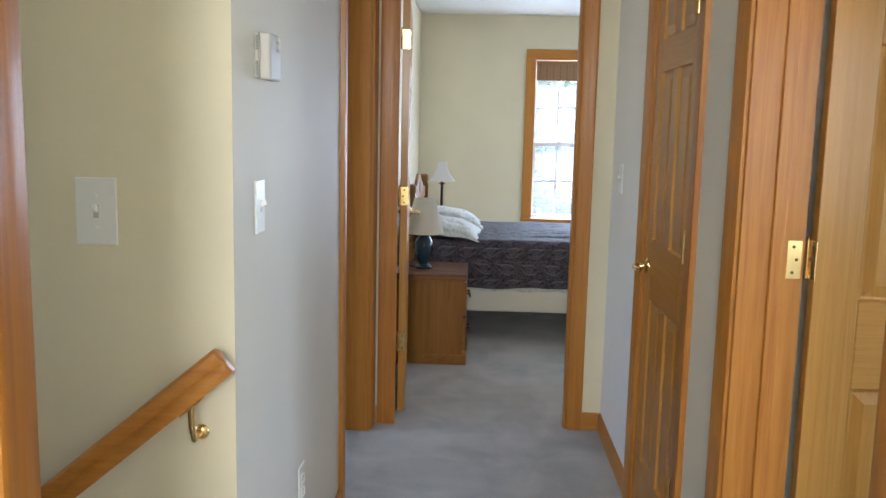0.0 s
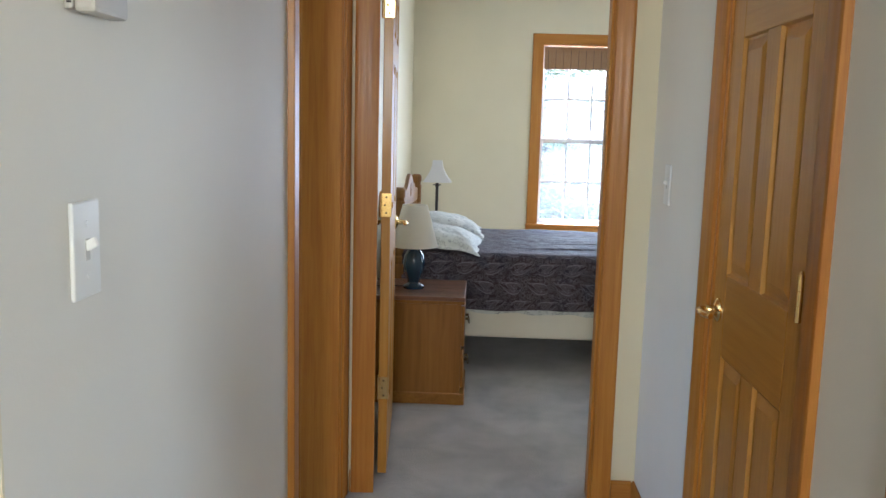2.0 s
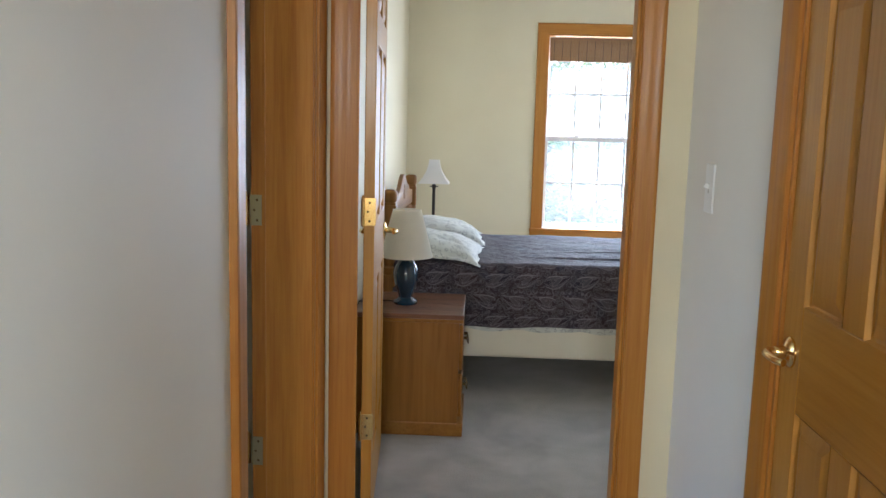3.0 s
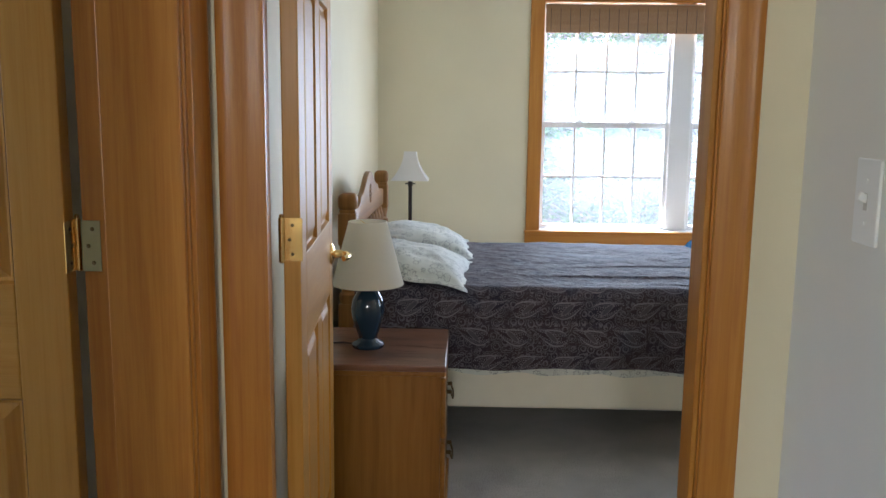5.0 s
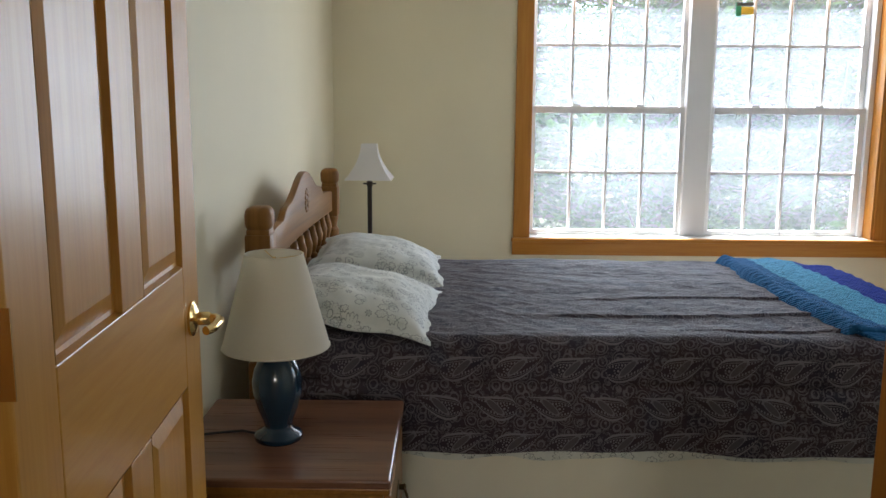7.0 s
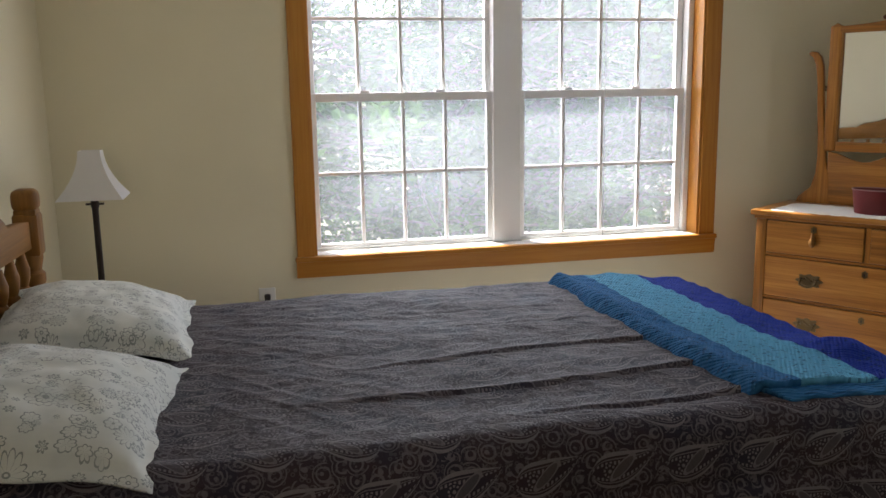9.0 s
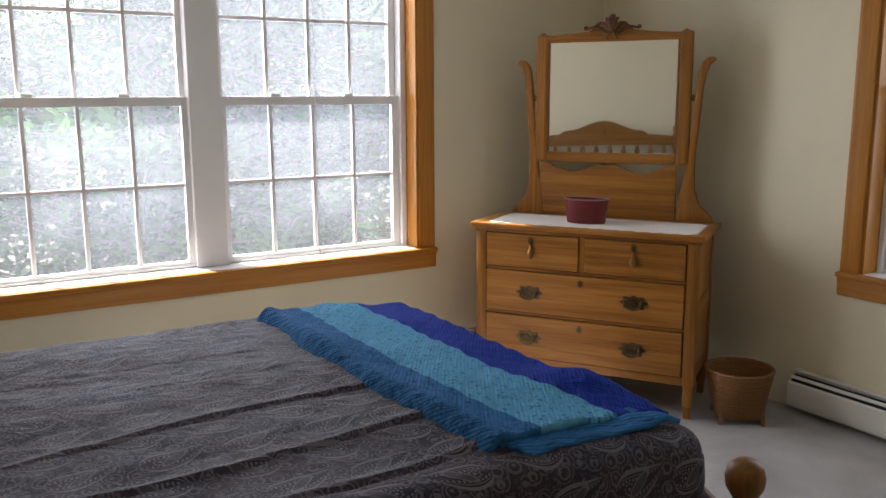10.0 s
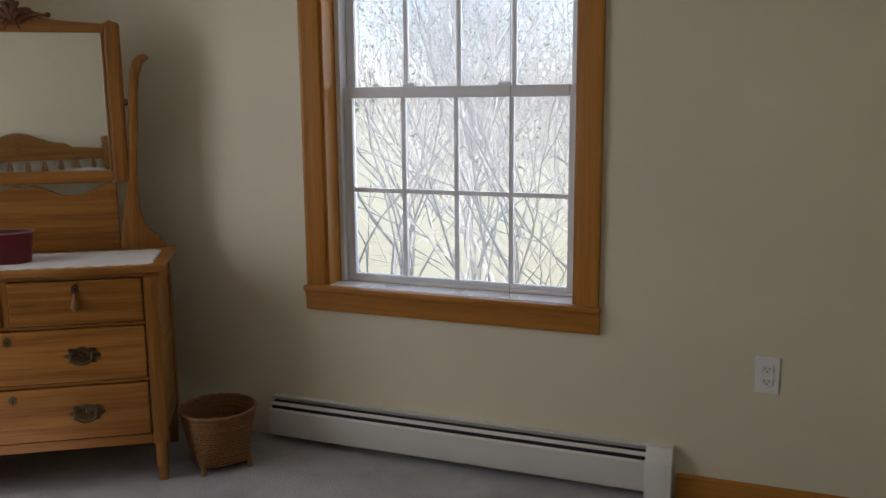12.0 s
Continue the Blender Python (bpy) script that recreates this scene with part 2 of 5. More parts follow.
def floral():
    n = Nodes("floral_pillow_cotton")
    uv = n.coords((1, 1, 1), "UV")
    warp = n.tree.nodes.new("ShaderNodeTexNoise")
    n.put(uv, warp.inputs["Vector"])
    warp.inputs["Scale"].default_value = 14
    uvw = n.vmath("MULTIPLY", n.vmath("ADD", uv, n.vmath("MULTIPLY", n.vmath("SUBTRACT", warp.outputs["Color"], (0.5, 0.5, 0.5)), (0.02, 0.02, 0))), (1, 1, 0))
    ink = None
    for scale, petals, rad in ((13.0, 13.0, 0.42), (27.0, 7.0, 0.42)):
        r, a, q, p = polar_cells(n, uvw, scale)
        edge = n.math("MULTIPLY_ADD", n.math("ABSOLUTE", n.math("SINE", n.math("MULTIPLY", n.math("ADD", a, q), petals / 2))), 0.10, rad - 0.08)
        w = 0.0125 * scale / 10
        out = n.math("LESS_THAN", n.math("ABSOLUTE", n.math("SUBTRACT", r, edge)), w)
        core = n.math("LESS_THAN", n.math("ABSOLUTE", n.math("SUBTRACT", r, 0.10)), w)
        ray = n.math("MULTIPLY", n.math("LESS_THAN", n.math("ABSOLUTE", n.math("SINE", n.math("MULTIPLY", n.math("ADD", a, q), petals / 2))), 0.09), n.math("MULTIPLY", n.math("LESS_THAN", r, edge), n.math("GREATER_THAN", r, 0.1)))
        k = n.math("MULTIPLY", n.math("MAXIMUM", n.math("MAXIMUM", out, core), ray), n.math("GREATER_THAN", p, 0.12))
        ink = k if ink is None else n.math("MAXIMUM", ink, k)
    fade = n.noise(uv, 11, 3)
    ink = n.math("MULTIPLY", ink, n.math("MULTIPLY_ADD", fade, 1.2, 0.25))
    tint = n.ramp(fade, [(0.3, (0.47, 0.49, 0.46)), (0.7, (0.61, 0.61, 0.56))])
    c = n.mix(n.math("MINIMUM", ink, 0.85), tint, (0.17, 0.185, 0.185))
    return n.finish(c, 0.85, n.bump(n.noise(uv, 700, 2), 0.15, 0.001), Sheen_Weight=0.2)


def knit():
    n = Nodes("knitted_wool")
    uv = n.coords((1, 1, 1), "UV")
    sp = n.tree.nodes.new("ShaderNodeSeparateXYZ")
    n.put(uv, sp.inputs[0])
    wob = n.math("MULTIPLY_ADD", n.noise(uv, 20, 2), 0.010, -0.005)
    u = n.math("ADD", sp.outputs[0], wob)
    c = n.ramp(n.math("MULTIPLY", u, 1.6), [(0.0, (0.030, 0.135, 0.32)), (0.26, (0.11, 0.35, 0.55)), (0.62, (0.012, 0.032, 0.29))], hard=True)
    rows = n.math("SINE", n.math("MULTIPLY", sp.outputs[1], 420.0))
    cols = n.math("SINE", n.math("MULTIPLY", sp.outputs[0], 520.0))
    st = n.math("MULTIPLY", rows, cols)
    hole = n.voronoi(n.vmath("MULTIPLY", uv, (1.0, 1.6, 0)), 46).outputs["Distance"]
    hm = n.math("LESS_THAN", hole, 0.27)
    c2 = n.mix(n.math("MULTIPLY", hm, 0.55), c, (0.012, 0.03, 0.07))
    c3 = n.mix(n.math("MULTIPLY_ADD", st, 0.02, 0.02), c2, (0.20, 0.36, 0.46))
    scal = n.math("SINE", n.math("ADD", n.math("MULTIPLY", sp.outputs[1], 165.0), n.math("MULTIPLY", n.math("SINE", n.math("MULTIPLY", sp.outputs[0], 130.0)), 1.6)))
    h = n.math("ADD", n.math("MULTIPLY", scal, 0.4), n.math("SUBTRACT", n.math("MULTIPLY", st, 0.4), n.math("MULTIPLY", hm, 1.0)))
    return n.finish(c3, 0.9, n.bump(h, 0.95, 0.006), Sheen_Weight=0.0, Specular_IOR_Level=0.08)


def glass_pane():
    """Clear pane with a faint translucent film that stands in for glare haze."""
    n = Nodes("window_glass")
    t = n.tree.nodes.new("ShaderNodeBsdfTransparent")
    g = n.tree.nodes.new("ShaderNodeBsdfGlossy")
    g.inputs["Roughness"].default_value = 0.02
    d = n.tree.nodes.new("ShaderNodeBsdfTranslucent")
    d.inputs["Color"].default_value = (0.9, 0.92, 0.95, 1)
    fr = n.tree.nodes.new("ShaderNodeFresnel")
    fr.inputs["IOR"].default_value = 1.45
    a = n.tree.nodes.new("ShaderNodeMixShader")
    haze = n.math("MULTIPLY_ADD", n.noise(n.coords(), 3.0, 4), 0.044, 0.023)
    n.put(haze, a.inputs[0])
    n.put(t.outputs[0], a.inputs[1])
    n.put(d.outputs[0], a.inputs[2])
    b = n.tree.nodes.new("ShaderNodeMixShader")
    n.put(fr.outputs[0], b.inputs[0])
    n.put(a.outputs[0], b.inputs[1])
    n.put(g.outputs[0], b.inputs[2])
    n.put(b.outputs[0], n.out.inputs["Surface"])
    return n.mat


def shade_cloth(name, color, thru=0.45):
    n = Nodes(name)
    v = n.coords()
    f = n.noise(v, 420, 2)
    d = n.tree.nodes.new("ShaderNodeBsdfDiffuse")
    t = n.tree.nodes.new("ShaderNodeBsdfTranslucent")
    c = n.mix(f, tuple(q * 0.93 for q in color), color)
    n.put(c, d.inputs["Color"])
    n.put(c, t.inputs["Color"])
    n.put(n.bump(f, 0.2, 0.001), d.inputs["Normal"])
    m = n.tree.nodes.new("ShaderNodeMixShader")
    m.inputs[0].default_value = thru
    n.put(d.outputs[0], m.inputs[1])
    n.put(t.outputs[0], m.inputs[2])
    n.put(m.outputs[0], n.out.inputs["Surface"])
    return n.mat


def leaf_mat(name, low, high, thru=0.4):
    n = Nodes(name)
    geo = n.tree.nodes.new("ShaderNodeNewGeometry")
    c = n.mix(geo.outputs["Random Per Island"], low, high)
    d = n.tree.nodes.new("ShaderNodeBsdfDiffuse")
    t = n.tree.nodes.new("ShaderNodeBsdfTranslucent")
    n.put(c, d.inputs["Color"])
    n.put(c, t.inputs["Color"])
    m = n.tree.nodes.new("ShaderNodeMixShader")
    m.inputs[0].default_value = thru
    n.put(d.outputs[0], m.inputs[1])
    n.put(t.outputs[0], m.inputs[2])
    n.put(m.outputs[0], n.out.inputs["Surface"])
    return n.mat


def weave_mat(name, dark, light, scale, zscale):
    n = Nodes(name)
    v = n.coords()
    sp = n.tree.nodes.new("ShaderNodeSeparateXYZ")
    n.put(v, sp.inputs[0])
    f = n.noise(n.coords((1, 1, 6)), 90, 3)
    h = n.math("SINE", n.math("MULTIPLY", sp.outputs[2], zscale))
    c = n.mix(n.math("MULTIPLY_ADD", h, 0.25, n.math("MULTIPLY", f, 0.9)), dark, light)
    return n.finish(c, 0.5, n.bump(n.math("ADD", h, f), 0.4, 0.003))


CREAM = paint("cream_wall_paint", (0.765, 0.695, 0.50))
# The hall's cool daylight is put into this greyer copy of the cream.
HALL = paint("hall_paint_cool_light", (0.78, 0.74, 0.65))
WHITE = paint("white_ceiling_paint", (0.82, 0.82, 0.80), 0.02, 0.25)
FIR = [wood("fir_trim_" + "xyz"[i], (0.32, 0.112, 0.012), (0.405, 0.166, 0.020), (0.465, 0.215, 0.032), i, 0.42, 70.0, 1.0, 0.10) for i in range(3)]
DOORS = [wood("fir_door_" + "xyz"[i], (0.39, 0.175, 0.020), (0.46, 0.222, 0.031), (0.51, 0.265, 0.048), i, 0.40, 80.0, 1.0, 0.22) for i in range(3)]
OAK = [wood("golden_oak_" + "xyz"[i], (0.15, 0.058, 0.009), (0.29, 0.116, 0.018), (0.45, 0.198, 0.040), i, 0.36, 34, 1.7, 0.15, radians(-57.1)) for i in range(3)]
MAPLE = [wood("brown_maple_" + "xyz"[i], (0.12, 0.050, 0.008), (0.21, 0.092, 0.016), (0.29, 0.135, 0.028), i, 0.46, 40, 0.6, 0.06) for i in range(3)]
STAND = [wood("stand_maple_" + "xyz"[i], (0.17, 0.066, 0.007), (0.245, 0.104, 0.013), (0.30, 0.140, 0.022), i, 0.36, 50, 0.6) for i in range(3)]
CARVED = wood("dark_carved_oak", (0.05, 0.018, 0.005), (0.10, 0.036, 0.009), (0.16, 0.065, 0.018), 2, 0.4)
LAMINATE = wood("walnut_laminate", (0.09, 0.035, 0.018), (0.17, 0.075, 0.04), (0.26, 0.13, 0.075), 0, 0.30, 20, 1.2, 0.4)
CARPET = carpet()
PAISLEY = paisley()
FLORAL = floral()
KNIT = knit()
GLASS = glass_pane()
VINYL = plain("white_vinyl", (0.80, 0.80, 0.79), 0.4, vary=0.04)
PLASTIC = plain("white_plastic", (0.80, 0.79, 0.74), 0.35, vary=0.03)
DARKHOLE = plain("dark_slot", (0.02, 0.02, 0.02), 0.8)
BEIGE = plain("beige_plastic", (0.50, 0.475, 0.42), 0.45, vary=0.05)
BRASS = plain("polished_brass", (0.80, 0.58, 0.24), 0.2, 1.0, vary=0.08)
AGED = plain("aged_brass", (0.14, 0.10, 0.05), 0.36, 1.0, vary=0.3)
DULL = plain("dull_brass", (0.34, 0.31, 0.19), 0.5, 1.0)
ENAMEL = plain("ivory_enamelled_steel", (0.72, 0.70, 0.62), 0.4, vary=0.05)
CERAMIC = plain("dark_blue_glaze", (0.010, 0.027, 0.048), 0.12, vary=0.5, Coat_Weight=0.4, Coat_Roughness=0.04)
IRON = plain("dark_bronze_metal", (0.045, 0.035, 0.03), 0.45, 0.7)
TIN = plain("dark_red_enamel", (0.115, 0.004, 0.004), 0.42, vary=0.35, bumpy=0.1, scale=40)
RIMTIN = plain("worn_tin_rim", (0.30, 0.16, 0.15), 0.4, 0.5)
LACE = plain("white_cotton_lace", (0.74, 0.71, 0.66), 0.9, bumpy=0.6, scale=220)
BOXSPRING = plain("cream_ticking", (0.68, 0.64, 0.53), 0.85, bumpy=0.3, scale=240, vary=0.06)
SHADE = shade_cloth("ivory_shade_cloth", (0.84, 0.80, 0.70), 0.45)
BELL = shade_cloth("white_shade_cloth", (0.80, 0.78, 0.76), 0.4)
BAMBOO = weave_mat("bamboo_slats", (0.24, 0.12, 0.05), (0.50, 0.31, 0.15), 60, 900)
WICKER = weave_mat("wicker_cane", (0.15, 0.062, 0.015), (0.38, 0.185, 0.055), 60, 620)
CORD = plain("black_cord", (0.02, 0.02, 0.022), 0.6)
STRING = plain("grey_cord", (0.42, 0.41, 0.40), 0.8)
MIRROR = plain("silvered_glass", (0.88, 0.88, 0.86), 0.02, 1.0, vary=0.0)
MIRROR.node_tree.nodes["Principled BSDF"].inputs["Roughness"].default_value = 0.02
for link in list(MIRROR.node_tree.links):
    if link.to_socket.name == "Roughness":
        MIRROR.node_tree.links.remove(link)
BARK = plain("grey_bark", (0.20, 0.17, 0.14), 0.9, bumpy=0.8, scale=30, vary=0.3)
TWIG = plain("pale_twig_bark", (0.58, 0.54, 0.48), 0.85, vary=0.3)
NEEDLE = leaf_mat("evergreen_leaf", (0.028, 0.075, 0.018), (0.14, 0.25, 0.065))
BUDS = leaf_mat("spring_leaf", (0.10, 0.15, 0.04), (0.22, 0.26, 0.09))
GRASS = plain("rough_grass", (0.20, 0.19, 0.115), 0.95, bumpy=0.6, scale=8, vary=0.4)
STICKER_G = plain("green_print", (0.05, 0.32, 0.16), 0.5)
STICKER_Y = plain("yellow_print", (0.75, 0.55, 0.05), 0.5)
STICKER_K = plain("dark_print", (0.05, 0.06, 0.05), 0.5)

# ---------------------------------------------------------------- building helpers


def part(name, bm, material, parent=None, label="", smooth=False):
    me = bpy.data.meshes.new(name)
    bmesh.ops.recalc_face_normals(bm, faces=bm.faces)
    bm.to_mesh(me)
    bm.free()
    me.materials.append(material)
    if smooth:
        me.shade_smooth()
        me.set_sharp_from_angle(angle=radians(38))
    ob = new(name, me)
    if parent is not None:
        ob.parent = parent
        ob.matrix_parent_inverse = parent.matrix_world.inverted()
    if label:
        ob["label"] = label
    return ob


def thing(name, at, label, category, group="", kind="", turn=0.0):
    ob = new(name)
    ob.empty_display_size = 0.1
    ob.location, ob.rotation_euler = at, (0, 0, turn)
    ob.matrix_world = Matrix.LocRotScale(Vector(at), Euler((0, 0, turn)), None)
    return tagged(ob, label, category, group, kind)


def box(bm, x, y, z, bevel=0.0, m=None, seg=2):
    """A box from three ranges, with its edges rounded."""
    b = bmesh.new()
    vs = [b.verts.new((x[i], y[j], z[k])) for i in (0, 1) for j in (0, 1) for k in (0, 1)]
    for q in ((0, 1, 3, 2), (4, 6, 7, 5), (0, 4, 5, 1), (2, 3, 7, 6), (0, 2, 6, 4), (1, 5, 7, 3)):
        b.faces.new([vs[i] for i in q])
    bmesh.ops.recalc_face_normals(b, faces=b.faces)
    if bevel:
        bmesh.ops.bevel(b, geom=b.edges[:], offset=bevel, segments=seg, affect="EDGES", profile=0.5)
    join(bm, b, m)
    return bm


def join(bm, b, m=None):
    """Copies b into bm at the pose m."""
    old = {}
    for v in b.verts:
        old[v] = bm.verts.new(m @ v.co if m is not None else v.co)
    for f in b.faces:
        try:
            bm.faces.new([old[v] for v in f.verts])
        except ValueError:
            pass
    b.free()


def B(*args, **kw):
    return box(bmesh.new(), *args, **kw)


def lathe(bm, profile, m=None, seg=24, caps=True):
    b = bmesh.new()
    rings = []
    for r, z in profile:
        rings.append([b.verts.new((r * math.cos(2 * math.pi * i / seg), r * math.sin(2 * math.pi * i / seg), z)) for i in range(seg)])
    for lo, hi in zip(rings, rings[1:]):
        for i in range(seg):
            b.faces.new((lo[i], lo[(i + 1) % seg], hi[(i + 1) % seg], hi[i]))
    if caps:
        b.faces.new(list(reversed(rings[0])))
        b.faces.new(rings[-1])
    join(bm, b, m)
    return bm


def extrude(bm, outline, m, length, bevel=0.0):
    """A flat outline in m's x and y, drawn out along m's z."""
    b = bmesh.new()
    lo = [b.verts.new((x, y, 0)) for x, y in outline]
    hi = [b.verts.new((x, y, length)) for x, y in outline]
    n = len(lo)
    ends = [b.faces.new(list(reversed(lo))), b.faces.new(hi)]
    for i in range(n):
        b.faces.new((lo[i], lo[(i + 1) % n], hi[(i + 1) % n], hi[i]))
    bmesh.ops.recalc_face_normals(b, faces=b.faces)
    if bevel:
        rim = [e for f in ends for e in f.edges]
        bmesh.ops.bevel(b, geom=rim, offset=bevel, segments=2, affect="EDGES", profile=0.5)
    join(bm, b, m)
    return bm


def tube(bm, pts, r, seg=8, taper=1.0):
    b = bmesh.new()
    rings = []
    n = len(pts)
    for k, p in enumerate(pts):
        p = Vector(p)
        t = (Vector(pts[min(k + 1, n - 1)]) - Vector(pts[max(k - 1, 0)])).normalized()
        side = t.orthogonal().normalized() if k == 0 else (rings_side - t * rings_side.dot(t)).normalized()
        rings_side = side
        up = t.cross(side)
        rr = r * (1 + (taper - 1) * k / max(1, n - 1))
        rings.append([b.verts.new(p + rr * (math.cos(2 * math.pi * i / seg) * side + math.sin(2 * math.pi * i / seg) * up)) for i in range(seg)])
    for lo, hi in zip(rings, rings[1:]):
        for i in range(seg):
            b.faces.new((lo[i], lo[(i + 1) % seg], hi[(i + 1) % seg], hi[i]))
    b.faces.new(list(reversed(rings[0])))
    b.faces.new(rings[-1])
    join(bm, b)
    return bm


def axes(origin, ax, ay, az):
    """A pose with the given local axes."""
    return Matrix.Translation(origin) @ Matrix((ax, ay, az)).transposed().to_4x4()


X, Y, Z = Vector((1, 0, 0)), Vector((0, 1, 0)), Vector((0, 0, 1))
# moulded casing: across its width, then its thickness
CASING = [(0, 0), (0, 0.010), (0.004, 0.0120), (0.012, 0.0118), (0.018, 0.0135), (0.040, 0.0150), (0.058, 0.0150), (0.066, 0.0170), (0.078, 0.0180), (0.083, 0.0160), (0.085, 0.0)]


def casing_piece(name, parent, origin, across, out, along, length, width=0.085, mat=None):
    pts = [(x * width / 0.085, y) for x, y in CASING]
    bm = extrude(bmesh.new(), pts, axes(origin, across, out, along), length)
    return part(name, bm, mat, parent, smooth=True)

# ---------------------------------------------------------------- plan, in metres
HL, HR = -0.725, 0.375            # hall walls
STAIR = 1.51                     # stair wall, and the near end of the hall's left wall
END0, END1 = 3.80, 3.92          # wall between hall and bedroom
RL, RR, RF = -0.80, 3.20, 7.76   # bedroom walls
TOP = 2.44
W1 = (0.235, 2.10, 0.607, 2.068)  # window openings: along the wall, then heights
W2 = (5.324, 6.265, 0.622, 2.08)
DOOR = 2.05

# ---------------------------------------------------------------- floor, walls, ceiling
fl = bmesh.new()
box(fl, (-3.6, 3.36), (STAIR, 7.92), (-0.2, 0))
box(fl, (-0.74, 3.36), (0.70, STAIR), (-0.2, 0))
box(fl, (-3.6, 3.36), (-2.3, 0.70), (-0.2, 0))
tagged(part("floor", fl, CARPET), "grey-beige cut pile carpet with tread marks", "floor", kind="structure")
tagged(part("ceiling", B((-3.6, 3.36), (-2.3, 7.92), (TOP, TOP + 0.2)), WHITE), "plain white painted ceiling", "ceiling", kind="structure")


def wall(name, pieces, mat, label):
    bm = bmesh.new()
    for p in pieces:
        box(bm, *p)
    return tagged(part(name, bm, mat), label, "wall", kind="structure")


HH = (0, TOP)
LD = (2.900, 3.700)   # left side door
CD = (2.295, 2.955)   # closet door
RD = (1.075, 1.840)   # right side door
wall("wall_hall_left", [((-0.91, HL), (STAIR + 0.004, LD[0]), HH), ((-0.91, HL), LD, (DOOR, TOP)), ((-0.91, HL), (LD[1], END0), HH)], HALL, "smooth painted hall wall, cool daylight cast in its colour")
wall("wall_stair", [((-3.6, -0.91), (STAIR, STAIR + 0.12), (-3.0, TOP)), ((-0.91, HL), (STAIR, STAIR + 0.004), HH), ((-0.91, -0.74), (STAIR + 0.002, STAIR + 0.12), (-3.0, -0.2))], CREAM, "cream painted stairwell wall")
wall("wall_hall_near_left", [((-0.82, HL), (-2.3, 0.70), HH)], HALL, "painted hall wall beside the stairs")
wall("wall_stair_near", [((-3.6, -0.82), (0.58, 0.70), (-3.0, TOP))], CREAM, "cream painted stairwell wall")
wall("wall_hall_right", [((HR, 0.52), (-2.3, RD[0]), HH), ((HR, 0.52), RD, (DOOR, TOP)), ((HR, 0.52), (RD[1], CD[0]), HH), ((HR, 0.52), CD, (DOOR, TOP)), ((HR, 0.52), (CD[1], END0), HH)], HALL, "smooth painted hall wall, cool daylight cast in its colour")
DX = (-0.652, 0.230)
# Runs on unseen to x -3.6, added to darken the gap at door_4.
wall("wall_bedroom_hall", [((-3.6, DX[0]), (END0, END1), HH), (DX, (END0, END1), (DOOR, TOP)), ((DX[1], RR), (END0, END1), HH)], CREAM, "cream painted wall around the bedroom door")
wall("wall_bedroom_left", [((RL - 0.12, RL), (END1, RF + 0.16), HH)], CREAM, "cream painted bedroom wall behind the bed")
wall("wall_bedroom_window", [((RL, W1[0]), (RF, RF + 0.16), HH), ((W1[1], RR + 0.16), (RF, RF + 0.16), HH), ((W1[0], W1[1]), (RF, RF + 0.16), (0, W1[2])), ((W1[0], W1[1]), (RF, RF + 0.16), (W1[3], TOP))], CREAM, "cream painted wall around the double window")
wall("wall_bedroom_right", [((RR, RR + 0.16), (-2.3, 0.3), HH), ((RR, RR + 0.16), (0.3, 1.5), (0, 0.8)), ((RR, RR + 0.16), (0.3, 1.5), (2.0, TOP)), ((RR, RR + 0.16), (1.5, W2[0]), HH), ((RR, RR + 0.16), (W2[1], RF), HH), ((RR, RR + 0.16), (W2[0], W2[1]), (0, W2[2])), ((RR, RR + 0.16), (W2[0], W2[1]), (W2[3], TOP))], CREAM, "cream painted wall around the single window")
# Unseen back wall; its two openings are added for the fill lamps.
wall("wall_hall_back", [((-3.6, -0.70), (-2.42, -2.3), (-3.0, TOP)), ((-0.70, -0.14), (-2.42, -2.3), (-3.0, 1.4)), ((-0.70, -0.14), (-2.42, -2.3), (2.3, TOP)), ((-0.14, 1.4), (-2.42, -2.3), (-3.0, TOP)), ((1.4, 2.4), (-2.42, -2.3), (-3.0, 0.9)), ((1.4, 2.4), (-2.42, -2.3), (2.1, TOP)), ((2.4, 3.36), (-2.42, -2.3), (-3.0, TOP))], CREAM, "plain painted wall")
# The opening at y 0.76 to 1.40 is added, unseen, for the stairwell lamp.
wall("wall_side_room_left", [((-3.72, -3.6), (-2.3, 0.76), (-3.0, TOP)), ((-3.72, -3.6), (0.76, 1.40), (-3.0, 1.2)), ((-3.72, -3.6), (0.76, 1.40), (2.2, TOP)), ((-3.72, -3.6), (1.40, 2.4), (-3.0, TOP)), ((-3.72, -3.6), (2.4, 3.6), (0, 0.8)), ((-3.72, -3.6), (2.4, 3.6), (2.0, TOP)), ((-3.72, -3.6), (3.6, 7.92), HH)], CREAM, "plain painted wall of the side room")
# Closet walls are out of sight, added to keep light from leaking in.
wall("wall_closet", [((0.52, 1.2), (1.95, 2.05), HH), ((1.2, 1.3), (1.95, END0), HH)], HALL, "plain unseen closet wall against light leaks")

